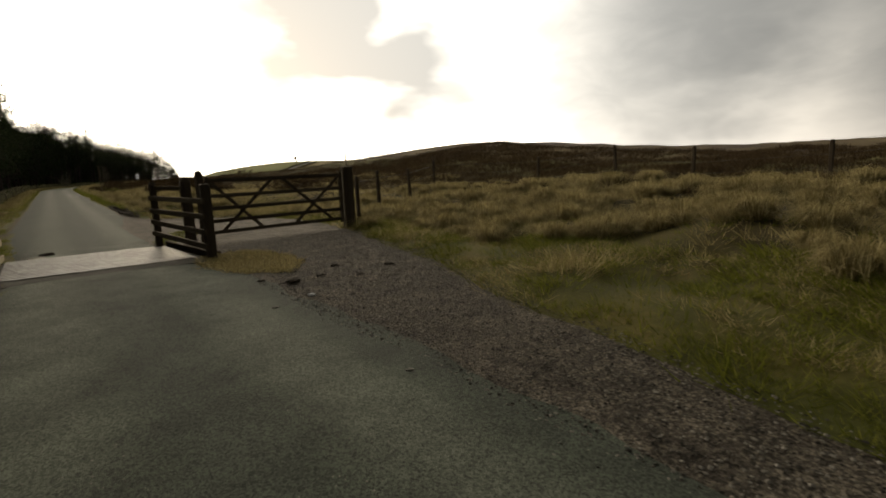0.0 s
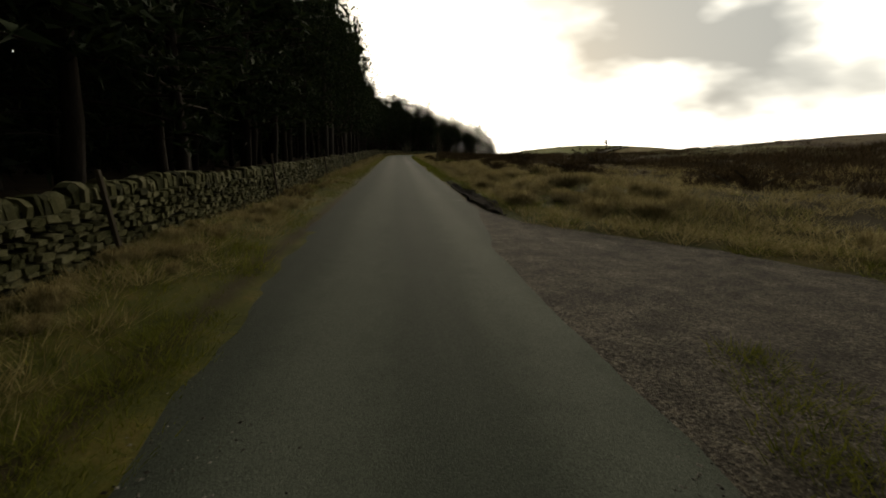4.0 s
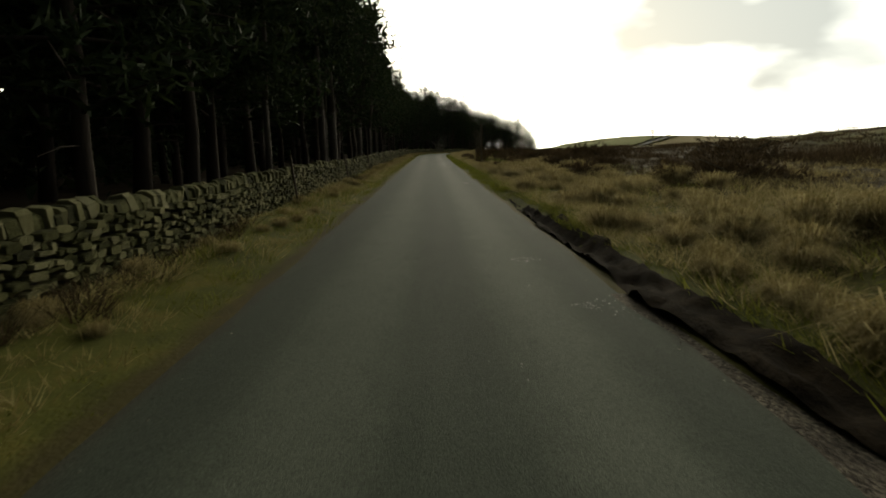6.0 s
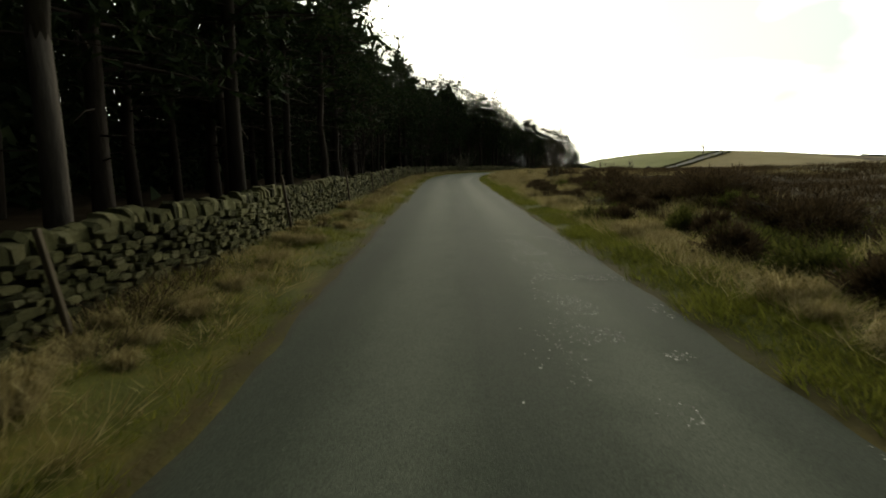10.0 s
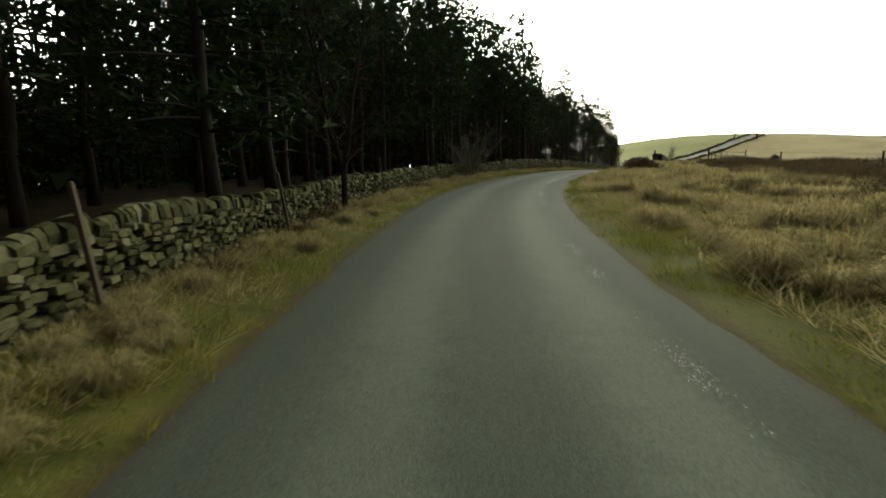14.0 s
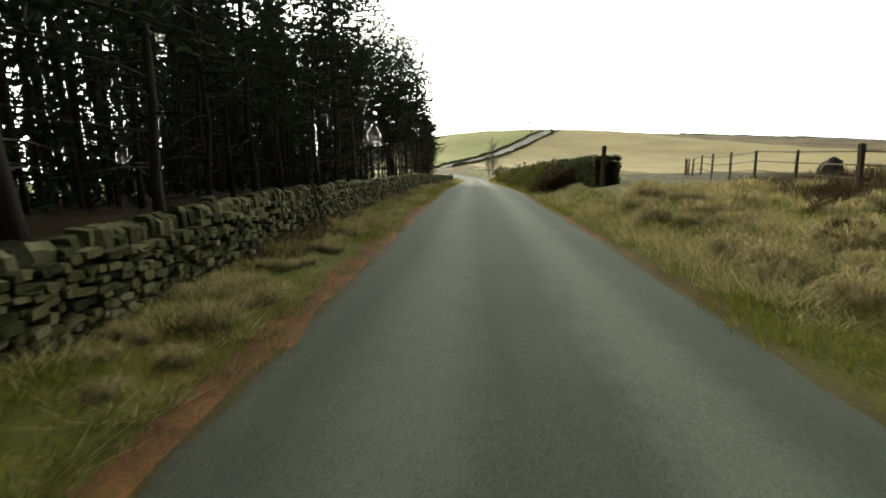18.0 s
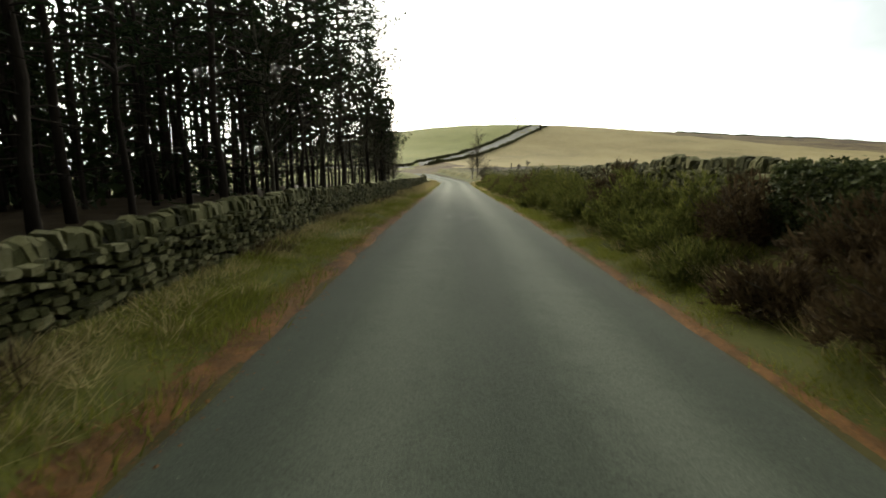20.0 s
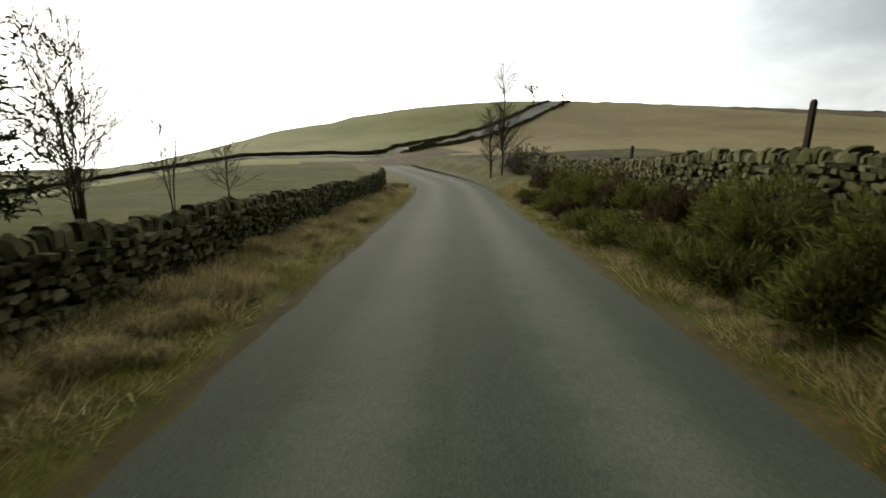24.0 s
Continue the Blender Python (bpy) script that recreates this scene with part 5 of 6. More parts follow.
pebbles("gravel_stones", S[k], L[k], 0.005, 0.016, PEBBLE, "loose pale gravel on the track", 62)
CHIP = mat("pale_chippings", [(0.12, 0.118, 0.105), (0.24, 0.235, 0.215), (0.4, 0.39, 0.36)], 20, 0.9, 0.3, 90, vary=0.7)
r_chip = np.random.default_rng(65)
S = r_chip.uniform(12, 46, 30000)
L = 1.2 + 0.36 * r_chip.normal(0, 1, 30000)
k = (bumps(S, L, 66, 0.45) + 0.7 * bumps(S, L, 67, 2.2) > 0.72) & (np.abs(L) < 1.9)
pebbles("road_chips", S[k], L[k], 0.006, 0.02, CHIP, "pale loose chippings on the worn lane", 66, z=0.04, flat=0.2)
S = r_chip.uniform(74, 102, 16000)
L = 1.3 + 0.055 * r_chip.normal(0, 1, 16000) + 0.12 * wave(S, 68, 5)
k = bumps(S, L, 69, 0.7) + 0.8 * r_chip.normal(0, 0.5, 16000) > 0.15
pebbles("road_chips", S[k], L[k], 0.004, 0.011, CHIP, "pale worn stripe of chippings on the lane", 68, z=0.035, flat=0.2)
S, L = scatter(3500, 14, 190, -1.8, 1.8, 80)
pebbles("road_chips", S, L, 0.003, 0.009, CONCRETE, "small pale chippings scattered on the lane", 81, z=0.036, flat=0.25)
S, L = 147.5 + 0.9 * r_chip.normal(0, 1, 1500), 0.25 + 0.45 * r_chip.normal(0, 1, 1500)
k = bumps(S, L, 70, 0.5) > 0.0
pebbles("road_chips", S[k], L[k], 0.005, 0.016, CHIP, "pale crazed patch on the lane", 70, z=0.045, flat=0.2)
S, L = scatter(8000, 1.66, 4.2, -1.6, 2.4, 76, 1.0)
k = r_chip.uniform(0, 1, 8000) < 1.3 - 0.55 * (S - 1.4)
pebbles("gravel_stones", S[k], L[k], 0.006, 0.02, PEBBLE, "dark loose gravel on broken asphalt by the grid", 76, z=0.03)
S, L = scatter(260, -8.5, -1.0, 1.4, 4.6, 63)
k = bumps(S, L, 99, 0.5) > 0.25
S, L = S[k], L[k]
pebbles("dung_clods", S, L, 0.015, 0.04, GAP_SHADE_CLOD, "dark scattered clods on the gravel", 63)
r_ = np.random.default_rng(64)
S = 104 + 68 * r_.uniform(0, 1, 20000) ** 1.1
L = -2.2 + r_.normal(0, 0.19, 20000)
pebbles("fallen_leaves", S, L, 0.01, 0.026, LEAF, "rust-brown fallen leaves along the lane's edge", 64, z=0.035, flat=0.35)
S = 116 + 60 * r_.uniform(0, 1, 6000) ** 1.3
L = 2.1 + r_.normal(0, 0.07, 6000)
pebbles("fallen_leaves", S, L, 0.01, 0.026, LEAF, "rust-brown fallen leaves along the lane's edge", 65, z=0.035, flat=0.35)


BUSH_STEMS = [Geo().tube([(0, 0, -0.1), (0.3, 0.03 * k, 0.4), (0.65, -0.02 * k, 0.6 + 0.03 * k)], [0.03, 0.02, 0.008], 5, False).mesh("stem", TWIG) for k in (0, 1, 2)]


def loose_stone(s, l, z, size, seed, material, name, label, rough=0.0):
    bm = bmesh.new()
    bmesh.ops.create_icosphere(bm, subdivisions=3, radius=1.0)
    for v in bm.verts:
        v.co *= 1 + 0.3 * noise.noise(v.co * 1.5 + Vector((seed, 0, 0))) + rough * noise.noise(v.co * 4 + Vector((0, seed, 0)))
        v.co = Vector((v.co.x * size, v.co.y * size * 0.7, v.co.z * size * (0.4 - 0.3 * rough)))
    me = bpy.data.meshes.new(name)
    bm.to_mesh(me)
    bm.free()
    me.materials.append(material)
    tagged(new(name, me), label, name.replace("_", " ")).matrix_world = Matrix.Translation(Vector(world(s, l, z)))


WHITE = mat("white_scrap", [(0.45, 0.45, 0.43), (0.6, 0.6, 0.58), (0.72, 0.72, 0.7)], 8, 0.8, 0.3, 40)
for s, l, size, seed in ((-6.19, 1.93, 0.05, 1), (-6.5, 1.35, 0.05, 2), (-9.2, 1.45, 0.035, 3)):
    loose_stone(s, l, 0.03, size, seed, WHITE if seed == 1 else CONCRETE, "stone", "pale loose stone lying on the gravel")
loose_stone(64.4, -2.75, 0.16, 0.06, 4, WHITE, "litter", "crumpled white scrap of litter on the verge")
for s, l, size, seed in ((-5.18, 2.07, 0.11, 5), (-4.43, 3.09, 0.07, 6), (-5.05, 3.8, 0.07, 7), (-5.46, 3.04, 0.05, 8), (-4.74, 1.75, 0.06, 9), (-5.06, 2.57, 0.07, 10)):
    loose_stone(s, l, 0.03, size, seed, EARTH, "clod", "dark clod of mud on the gravel", 0.7)


def bush(name, s, l, size, material, label, seed, category="bush", tufts=260, stalk=True):
    """A dense bush: woody stems and a shell of short spiny shoots with an uneven outline."""
    r = np.random.default_rng(seed)
    p = level(s, l)
    t = thing(name, label, category, name + " beside the lane", p)
    n = tufts
    a, c = r.uniform(0, 2 * np.pi, n), r.uniform(0.02, 1, n)
    rad = (0.75 + 0.25 * np.sin(3 * a + seed) + r.normal(0, 0.08, n)) * r.uniform(0.55, 1.0, n)
    q = np.stack([np.cos(a) * np.sqrt(1 - c**2) * rad * size[0], np.sin(a) * np.sqrt(1 - c**2) * rad * size[1], c * rad * size[2]], 1)
    k = 14
    base = np.repeat(q, k, 0) + r.normal(0, 0.05, (n * k, 3))
    d = base / np.array(size) + r.normal(0, 0.45, base.shape) + [0, 0, 0.35]
    d = d / np.linalg.norm(d, axis=1)[:, None] * r.uniform(0.06, 0.19, (n * k, 1))
    w = np.cross(d, r.normal(0, 1, d.shape))
    w = w / np.linalg.norm(w, axis=1)[:, None] * r.uniform(0.009, 0.02, (n * k, 1))
    v = np.stack([base - w, base + w, base + d], 1).reshape(-1, 3)
    v[:, 2] = np.maximum(v[:, 2], -0.05)
    part("foliage", fast_mesh("foliage", v, np.arange(len(v)).reshape(-1, 3), material), material, t)
    for j in range(4):
        b = 1.57 * j + seed
        stem = part("stem", BUSH_STEMS[(j + seed) % 3], TWIG, t)
        stem.matrix_local = pose(0, 0, 0, 0, 0, math.degrees(b)) @ Matrix.Diagonal((size[0], size[1], size[2], 1))
    return t


b_rng = random.Random(5)
for k in range(72):
    s = 134.5 + (k // 2) * 1.62 + b_rng.uniform(-0.5, 0.5)
    l = 3.15 + 0.62 * (k % 2) + b_rng.uniform(-0.15, 0.15)
    green = b_rng.random() < (0.75 if s > 139 else 0.2)
    bush("gorse_bush", s, l, (0.78 * b_rng.uniform(0.75, 1.25), 0.85 * b_rng.uniform(0.75, 1.25), (0.78 + 0.34 * (k % 2) - 0.25 * float(smooth01(s, 160, 168))) * b_rng.uniform(0.6, 1.15)), GORSE if green else HEATHER, "dark green gorse bush on the bank below the wall" if green else "dark leggy heather bush on the bank below the wall", 100 + k, tufts=240)


def ivy(s0, s1, l, deep, high, seed, label):
    """Dark ivy that wraps the wall's end like a clipped box, its leaves standing out a little all over."""
    r = np.random.default_rng(seed)
    n = int(3600 * (s1 - s0))
    S, u, v = r.uniform(s0, s1, n), r.uniform(-0.5, 0.5, n), r.uniform(0, 1, n)
    side = r.integers(0, 10, n)
    v = np.where(side > 6, 1.0, v)
    u = np.where(side <= 5, -0.5, np.where(side == 6, 0.5, u))
    S = np.where(r.uniform(0, 1, n) < 0.16, s0 + 0.05 * r.normal(0, 1, n), S)
    p = world(S, l + u * deep + 0.05 * bumps(S, v * 3, seed, 0.35))
    p[:, 2] = np.interp(S, [s0, s1], [level(s0, l).z, level(s1, l).z]) + v * high * (1 + 0.05 * bumps(S, u, seed + 1, 0.5)) - 0.05
    p += r.normal(0, 0.035, (n, 3))
    d = r.normal(0, 1, (n, 3))
    d = d / np.linalg.norm(d, axis=1)[:, None] * r.uniform(0.03, 0.07, (n, 1))
    w = np.cross(d, r.normal(0, 1, (n, 3)))
    w = w / np.linalg.norm(w, axis=1)[:, None] * r.uniform(0.02, 0.04, (n, 1))
    q = np.stack([p - w, p + w, p + d], 1).reshape(-1, 3)
    t = thing("ivy", label, "ivy")
    part("leaves", fast_mesh("leaves", q, np.arange(len(q)).reshape(-1, 3), IVY), IVY, t)
    for k in range(4):
        s = s0 + (k + 0.5) * (s1 - s0) / 4
        a = level(s, l - 0.5 * deep)
        part("stem", Geo().tube([a + Vector((0, 0, -0.1)), a + Vector((0.05, 0.08, high * 0.5)), a + Vector((0.02, -0.05, high * 0.95))], [0.03, 0.022, 0.012], 5), TWIG, t)


IVY = mat("ivy_leaves", [(0.014, 0.02, 0.008), (0.038, 0.048, 0.018), (0.08, 0.09, 0.036)], 1.5, 0.6, 0.0, 8, vary=0.5)
see_through(IVY, 0.3)
ivy(129.6, 138.0, 4.35, 0.75, 1.08, 301, "dark ivy grown like a box over the wall's end")
post("fence_post", level(129.3, 4.1), 1.45, 0.12, OLD_WOOD, "dark timber post at the wall's end", lean=(1, 0))
for k, (s, l, w, h) in enumerate(((19.5, 8.6, 2.2, 1.0), (28.5, 7.4, 1.8, 0.9), (33.0, 10.5, 2.4, 1.0), (40.5, 8.0, 1.6, 0.7), (66.5, 6.6, 1.3, 0.9), (13.0, 11.0, 2.6, 1.1), (24.0, 12.5, 2.6, 1.2), (53.0, 9.0, 1.9, 0.9))):
    bush("heather_clump", s, l, (w, w * 1.1, h), HEATHER, "large dark heather clump on the moor", 200 + k, tufts=420)
for k in range(34):
    s, l = 32.0 + 0.95 * k + b_rng.uniform(-0.5, 0.5), b_rng.uniform(3.5, 6.2)
    w = b_rng.uniform(0.4, 0.85)
    green = b_rng.random() < 0.3
    bush("heather_clump", s, l, (w, w * 1.1, b_rng.uniform(0.28, 0.5)), GORSE if green else HEATHER, "olive hummock of bilberry and heather beside the lane" if green else "brown heather hummock beside the lane", 360 + k, tufts=200)
for k in range(13):
    s, l = 21.0 + 3.0 * k + b_rng.uniform(-0.8, 0.8), b_rng.uniform(5.6, 9.5)
    w = b_rng.uniform(1.1, 1.9)
    bush("heather_clump", s, l, (w, w * 1.15, b_rng.uniform(0.5, 0.85)), HEATHER, "large dark heather clump on the moor", 320 + k, tufts=400)
for k in range(13):
    bush("heather_clump", 105.2 + 0.7 * k, 4.9 - 0.09 * k + b_rng.uniform(-0.4, 0.5), (1.05, 1.15, 0.92 * b_rng.uniform(0.75, 1.15)), HEATHER, "dark heather hummock beside the lane", 230 + k, tufts=420)
for k, (s, l) in enumerate(((119.0, 5.2), (121.5, 6.6), (123.0, 8.2), (117.0, 6.8))):
    bush("heather_clump", s, l, (0.5, 0.48, 0.32), HEATHER, "low heather hummock in rough grass", 250 + k, tufts=260)
for k, (s, l, w, h) in enumerate(((201.0, 5.0, 2.0, 1.8), (205.5, 5.8, 2.2, 1.5), (196.0, 5.2, 1.8, 1.1))):
    bush("thorn_bush", s, l, (w, w, h), TWIG, "dark leafless thorn bush by the junction", 260 + k, tufts=500)


# ---- fences, posts and stones on the moor ----
f_rng = random.Random(9)
post("tall_pole", level(34.2, 3.3), 2.85, 0.105, OLD_WOOD, "tall weathered round pole standing on the moor edge", lean=(0, -1.5), cap=0.05)
for s in (6.4, 12.0, 18.5, 24.5, 30.2, 38.8, 44.8, 51.0, 56.5, 61.0, 65.5, 71.0, 75.8, 80.3, 87.0, 93.5, 99.8, 105.0, 111.0, 121.5):
    post("fence_post", level(s, -3.5), 1.05 * f_rng.uniform(0.85, 1.2), 0.05, OLD_WOOD, "thin leaning wooden post against the stone wall", lean=(f_rng.uniform(-4, 4), f_rng.uniform(-14, -4)), group="posts along the wall", cap=0.01)


def post_line(places, height, label, wires=3, width=0.1, rails=0):
    """A fence: its posts and the wires or rails strung between them."""
    fence = thing("wire_fence" if not rails else "rail_fence", label, "fence")
    tops = [level(s, l) for s, l in places]
    for p in tops:
        post("post", p, height * f_rng.uniform(0.92, 1.1), width, OLD_WOOD, "", lean=(f_rng.uniform(-3, 3), f_rng.uniform(-3, 3)), parent=fence)
    for k in range(max(wires, rails)):
        z = height * (0.9 - 0.28 * k)
        for a, b in zip(tops, tops[1:]):
            a2, b2 = a + Vector((0, 0, z)), b + Vector((0, 0, z))
            g = Geo().tube([a2, b2], [0.004, 0.004], 4) if not rails else Geo().beam(a2, b2, 0.014, 0.035, bevel=0.003)
            part("wire" if not rails else "rail", g, RUST_STEEL if not rails else OLD_WOOD, fence)
    return fence


post_line([(1.6, 6.8), (2.6, 8.2), (3.8, 10.5), (5.6, 13.4), (2.4, 15.8), (-0.9, 16.4), (-3.6, 16.8), (-7.2, 17.8), (-11.0, 19.0)], 1.35, "old wire fence with thin leaning posts across the moor")
post_line([(121, 11.5), (124, 8.9), (127, 9.2), (130, 9.6), (133, 10.2), (136, 10.8), (139, 11.6), (142, 12.4), (145, 13.4), (148, 14.4), (151, 15.7), (154, 17.0)], 1.15, "thin timber post and rail fence on the pasture's edge", rails=1, width=0.07)
post_line([(124, 8.9), (122, 14), (120, 20), (118, 27)], 1.2, "wire fence along the dry pasture")
post_line([(60 + 5 * k, 48 + 1.0 * k) for k in range(11)], 1.3, "distant post and wire fence across the moor")
for s, l, h in ((173.4, 5.0, 1.58), (178.7, 5.0, 1.66), (186.0, 5.0, 1.4)):
    post("fence_post", level(s, l), h, 0.075, OLD_WOOD, "dark post standing behind the wall", lean=(0, 3))

ico = bmesh.new()
bmesh.ops.create_icosphere(ico, subdivisions=3, radius=1.0)
for v in ico.verts:
    v.co *= 1 + 0.22 * noise.noise(v.co * 1.7) + 0.08 * noise.noise(v.co * 5)
    v.co = Vector((v.co.x * 0.85, v.co.y * 0.8, v.co.z * 1.05 + 0.55))
bm_me = bpy.data.meshes.new("boulder")
ico.to_mesh(bm_me)
ico.free()
bm_me.materials.append(DARK_ROCK)
boulder = tagged(new("boulder", bm_me), "large dark gritstone boulder standing on the pasture", "boulder")
boulder.matrix_world = pose(34.1, 123.1, float(land_z(34.1, 123.1)[0]) - 0.2) @ Matrix.Diagonal((0.62, 0.6, 0.75, 1))


# ---- dry stone walls ----
def stone_box(r, w, d, h, cope=False):
    """A rough walling stone: a block with an uneven eight-cornered outline. A cope stone has a rounded head."""
    if cope:
        cut = [r.uniform(0.04, 0.12), r.uniform(0.04, 0.12), r.uniform(0.06, 0.36), r.uniform(0.06, 0.36)]
    else:
        cut = r.uniform(0.06, 0.3, 4)
    ring = []
    for (x, y), c, first in (((-1, -1), cut[0], 1), ((1, -1), cut[1], 0), ((1, 1), cut[2], 1), ((-1, 1), cut[3], 0)):
        along, up = (x * (1 - 2 * c), y), (x, y * (1 - 2 * c * r.uniform(0.6, 1.2)))
        ring += [up, along] if first else [along, up]
    ring = np.array(ring) * r.uniform(0.88, 1.0, (8, 2)) * 0.5
    skew = r.normal(0, 0.06, 2)
    if cope:
        ends = [np.column_stack([ring[:, 0] * k, np.full(8, e * 0.5) + r.normal(0, 0.06, 8) + skew[0] * ring[:, 1], ring[:, 1]]) for e, k in ((-1, r.uniform(0.82, 1)), (1, r.uniform(0.82, 1)))]
    else:
        ends = [np.column_stack([np.full(8, e * 0.5) + r.normal(0, 0.035, 8), ring[:, 0] * k, ring[:, 1] * k + skew[1] * ring[:, 0]]) for e, k in ((-1, r.uniform(0.84, 0.98)), (1, r.uniform(0.84, 0.98)))]
    return np.concatenate(ends) * [w, d, h]


CAP = [(0, k, k + 1) for k in range(1, 7)]
BOX_F = np.array([c[::-1] for c in CAP] + [tuple(v + 8 for v in c) for c in CAP] + [f for k in range(8) for f in ((k, (k + 1) % 8, 8 + (k + 1) % 8), (k, 8 + (k + 1) % 8, 8 + k))])


def dry_wall(name, line, s0, s1, face, height, label, near=None, seed=1, thick=0.5, both=False):
    """Courses of single stones on the face towards the lane and a row of upright cope stones, round a plain core whose
    dark colour stands for the shade in the gaps.
    line(s): offset of the wall's face; face: +1 where it looks to larger offsets."""
    r = np.random.default_rng(seed)
    wall = tagged(new(name), label, "wall", kind="structure")
    S = np.arange(s0, s1 + 0.1, 1.0)
    L = line(S)
    base = world(S, L)
    base[:, 2] = land_z(base[:, 0], base[:, 1])
    zb = lambda s: np.interp(s, S, base[:, 2])  # noqa: E731
    sag = lambda s: 1 - (0.18 * float(smooth01(s, 72, 84) * (1 - smooth01(s, 102, 112))) if face > 0 else 0) + 0.04 * float(wave(s, 163, 2.5))  # noqa: E731
    # core, coloured near black as the shade behind the open joints
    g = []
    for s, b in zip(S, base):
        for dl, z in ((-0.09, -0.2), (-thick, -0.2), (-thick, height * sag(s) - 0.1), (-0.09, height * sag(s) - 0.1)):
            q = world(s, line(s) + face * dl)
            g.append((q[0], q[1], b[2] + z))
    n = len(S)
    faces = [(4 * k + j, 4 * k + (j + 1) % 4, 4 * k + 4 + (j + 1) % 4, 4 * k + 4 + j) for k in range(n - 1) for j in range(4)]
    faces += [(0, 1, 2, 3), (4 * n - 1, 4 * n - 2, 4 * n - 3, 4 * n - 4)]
    part("core", fast_mesh("core", g, faces, GAP_SHADE_CLOD), GAP_SHADE_CLOD, wall)
    V, meshes = [], []
    pool = [fast_mesh("stone", stone_box(r, 1, 1, 1), BOX_F, STONE) for _ in range(14)]
    heads = [fast_mesh("stone", stone_box(r, 1, 1, 1, True), BOX_F, STONE) for _ in range(14)]
    near_count = 0

    def place(s, l, z, size, tilt, yaw, cope=False):
        nonlocal near_count
        p = world(s, l)
        z, size = z * sag(s), (size[0], size[1], size[2] * (sag(s) + 0.05))
        m = pose(p[0], p[1], zb(s) + z, tilt[0], tilt[1], math.degrees(heading(s)) + yaw)
        if near and near[0] < s < near[1] and near_count < 300:
            near_count += 1
            ob = new("stone", (heads if cope else pool)[int(r.integers(14))])
            ob.parent = wall
            ob.matrix_world = m @ Matrix.Diagonal((*size, 1))
        else:
            c = stone_box(r, *size, cope)
            V.append(c @ np.array(m.to_3x3()).T + np.array(m.translation))

    z = -0.06
    while z < height - 0.22:
        h = r.uniform(0.05, 0.115)
        s = s0 + r.uniform(0, 0.2)
        while s < s1 - 0.1:
            w = r.uniform(0.08, 0.25)
            place(s + w / 2, line(s) - face * r.uniform(0.04, 0.1), z + h / 2 + r.normal(0, 0.02), (0.22, w * 0.95, h * r.uniform(0.82, 1.02)), (r.normal(0, 5), r.normal(0, 4)), r.normal(0, 4))
            s += w / float(stretch(s))
        z += h
    s = s0
    while s < s1 - 0.1:
        w = r.uniform(0.06, 0.15)
        hh = r.uniform(0.14, 0.26)
        place(s + w / 2, line(s) - face * 0.17, z + hh / 2 - 0.03, (r.uniform(0.2, 0.32), w * 0.95, hh), (r.normal(10, 9), r.normal(0, 5)), r.normal(0, 7), True)
        s += w / float(stretch(s))
    if V:
        V = np.concatenate(V)
        f = (np.arange(len(V) // 16)[:, None, None] * 16 + BOX_F[None]).reshape(-1, 3)
        tagged(part("stones", fast_mesh("stones", V, f, STONE), STONE, wall), kind="stuff")
    return wall


# ---- the hill lane and its walls ----
def ribbon(name, pts, width, lift, material, label, category):
    pts = np.asarray(pts, float)
    d = np.gradient(pts, axis=0)
    d /= np.linalg.norm(d, axis=1)[:, None]
    side = np.stack([d[:, 1], -d[:, 0]], 1)
    edges = [pts + side * width * k for k in (-0.5, -0.25, 0, 0.25, 0.5)]
    v = np.concatenate([np.column_stack([q, land_z(q[:, 0], q[:, 1]) + lift]) for q in edges])
    n = len(pts)
    f = [(j * n + k, j * n + k + 1, (j + 1) * n + k + 1, (j + 1) * n + k) for j in range(4) for k in range(n - 1)]
    return tagged(new(name, fast_mesh(name, v, f, material)), label, category, kind="structure")


def far_wall(name, pts, height, label):
    pts = np.asarray(pts, float)
    d = np.gradient(pts, axis=0)
    d /= np.linalg.norm(d, axis=1)[:, None]
    side = np.stack([d[:, 1], -d[:, 0]], 1) * 0.25
    z = land_z(pts[:, 0], pts[:, 1])
    r = np.random.default_rng(len(pts))
    top = z + height * r.uniform(0.9, 1.08, len(pts))
    v = np.concatenate([np.column_stack([pts + side, z - 0.6]), np.column_stack([pts + side * 0.7, top]), np.column_stack([pts - side * 0.7, top]), np.column_stack([pts - side, z - 0.6])])
    n = len(pts)
    f = [(j * n + k, j * n + k + 1, (j + 1) * n + k + 1, (j + 1) * n + k) for j in range(3) for k in range(n - 1)]
    return tagged(new(name, fast_mesh(name, v, f, STONE)), label, "wall", kind="structure")


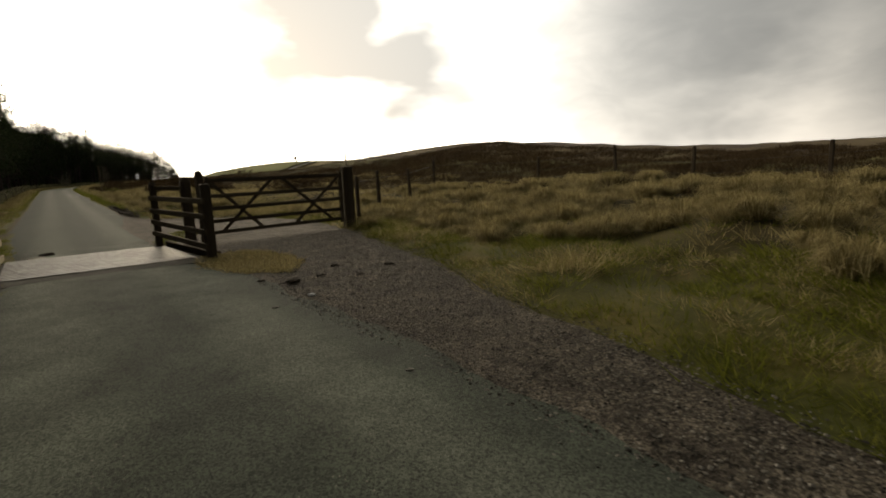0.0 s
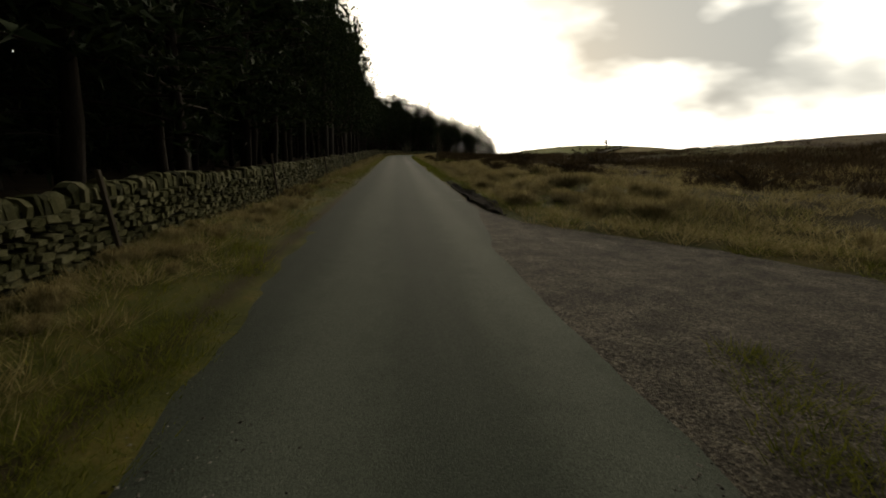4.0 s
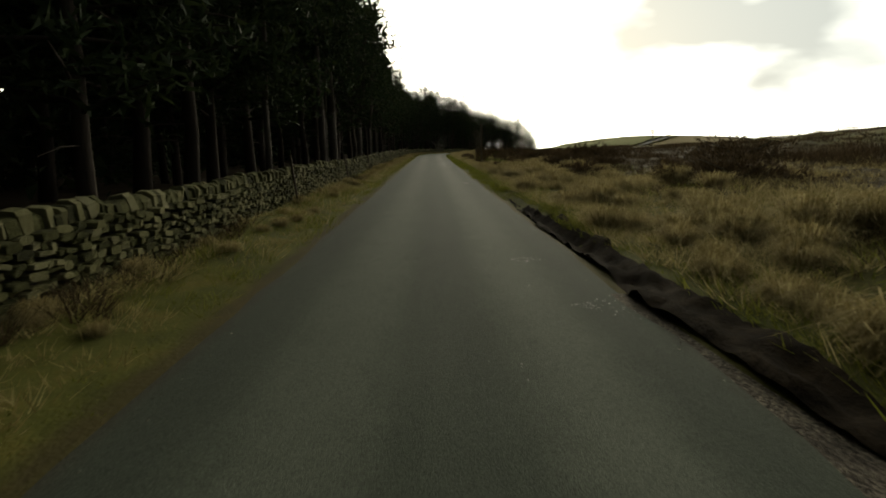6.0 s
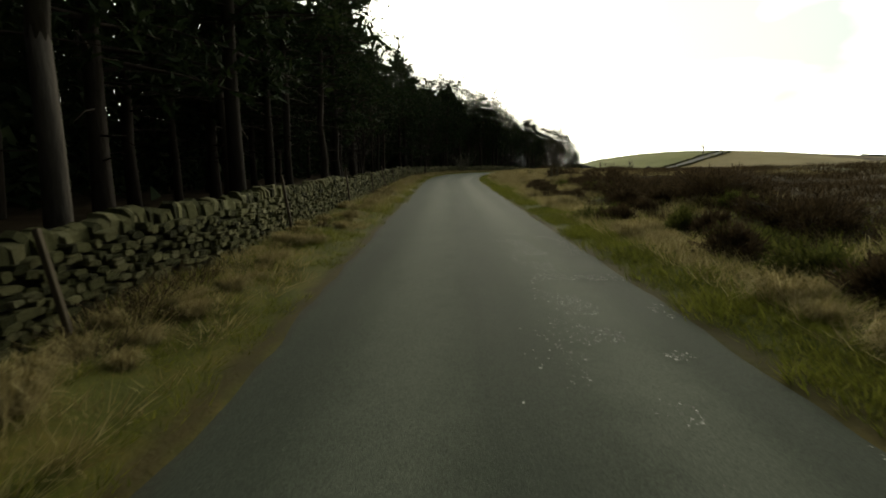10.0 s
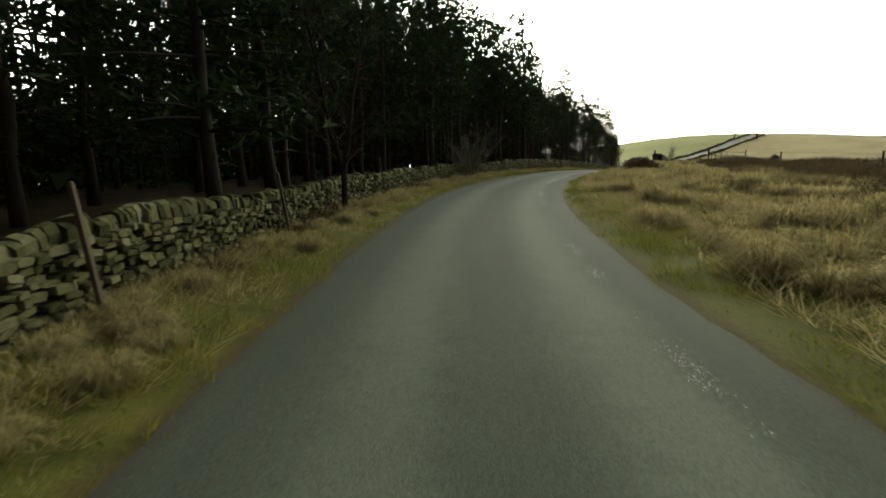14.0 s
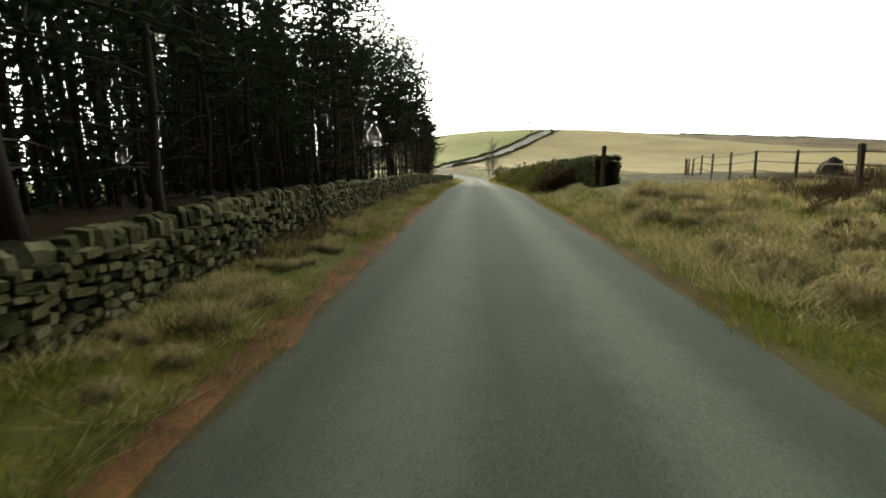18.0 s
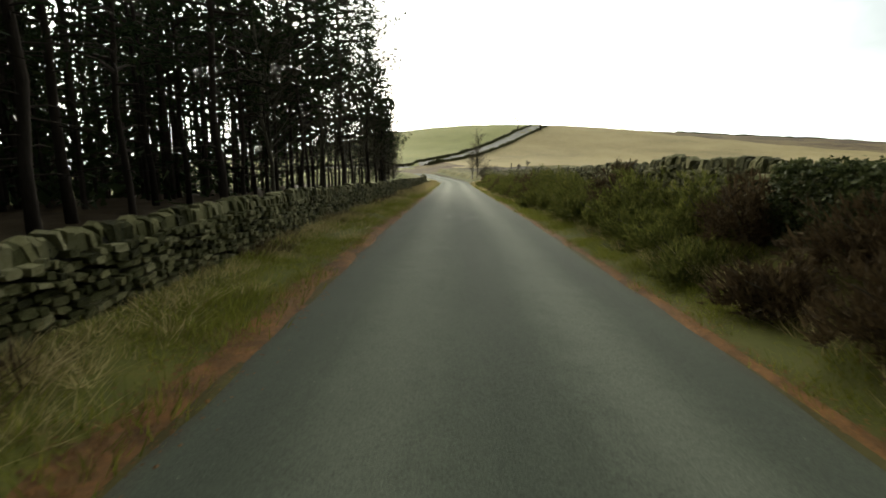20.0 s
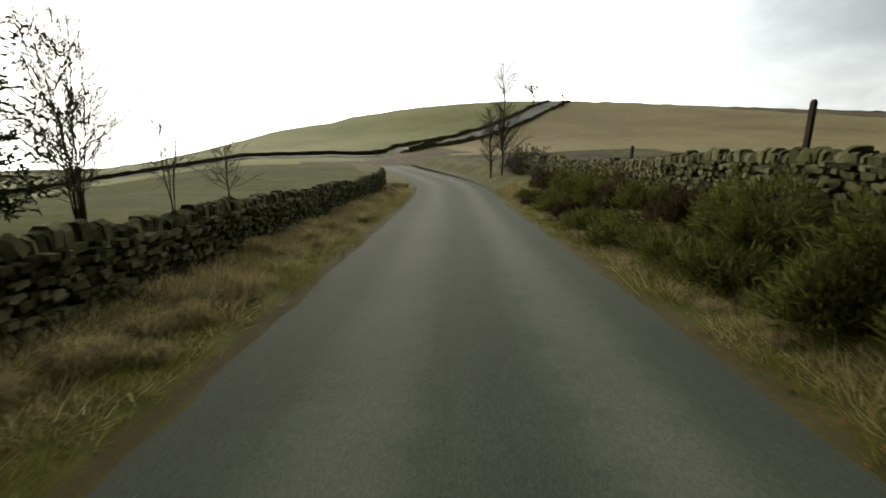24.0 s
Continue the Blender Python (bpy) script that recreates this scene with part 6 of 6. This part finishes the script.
u = np.linspace(0, 1, 70)[:, None]
lane_up = HILL_A * (1 - u) + HILL_B * u
nrm = np.array([(HILL_B - HILL_A)[1], -(HILL_B - HILL_A)[0]])
nrm = nrm / np.linalg.norm(nrm)
ribbon("hill_lane", lane_up, 4.2, 0.12, ASPHALT_FAR, "pale walled lane climbing the hill", "road")
far_wall("hill_wall", lane_up + nrm * 2.9, 0.7, "dark dry stone wall along the hill lane")
far_wall("hill_wall", lane_up - nrm * 2.9, 0.75, "dark dry stone wall along the hill lane")
far_wall("crest_wall", np.array([184.0, 266.0]) * (1 - u) + np.array([300.0, 176.0]) * u, 0.8, "dark dry stone wall along the hill's crest")
lane_left = HILL_A * (1 - u) + (HILL_A + np.array([-62.0, 12.0])) * u
ribbon("valley_lane", lane_left, 3.0, 0.12, ASPHALT_FAR, "pale lane running along the valley", "road")
far_wall("valley_wall", lane_left + np.array([0.5, 2.8]), 0.6, "dark dry stone wall beyond the valley lane")
x, y = (float(v) for v in level(172.6, 5.7)[:2])
t = thing("bare_shrub", "small leafless shrub behind the dry stone wall", "shrub", "", (x, y, float(level(172.6, 5.7).z)))
a, b = bare_tree(29, 2.3, 0.035, 0.9, 4, 0.012)
part("trunk", a, BARK, t)
part("crown", b, TWIG, t, "leafless twigs")
for x, y, h in ((118.0, 274.0, 7.5), (125.0, 271.0, 4.5)):
    t = thing("hilltop_tree", "small round leafless tree on the hill's crest", "tree", "", (x, y, float(land_z(x, y)[0])))
    a, b = bare_tree(int(x), h, 0.3, 0.8, 3, 0.035)
    part("trunk", a, BARK, t)
    part("crown", b, TWIG, t, "leafless twigs")

dry_wall("stone_wall", lambda s: -3.72 + 0.05 * wave(s, 61, 3) + 0 * s, 1.6, 205.0, 1, 0.84, "mossy gritstone dry stone wall with upright cope stones", near=(37.5, 42.5), seed=71)
dry_wall("stone_wall_right", lambda s: 4.3 + 0.06 * wave(s, 62, 4) + 0 * s, 130.0, 203.0, -1, 1.06, "dark dry stone wall on the bank above the gorse", seed=72)
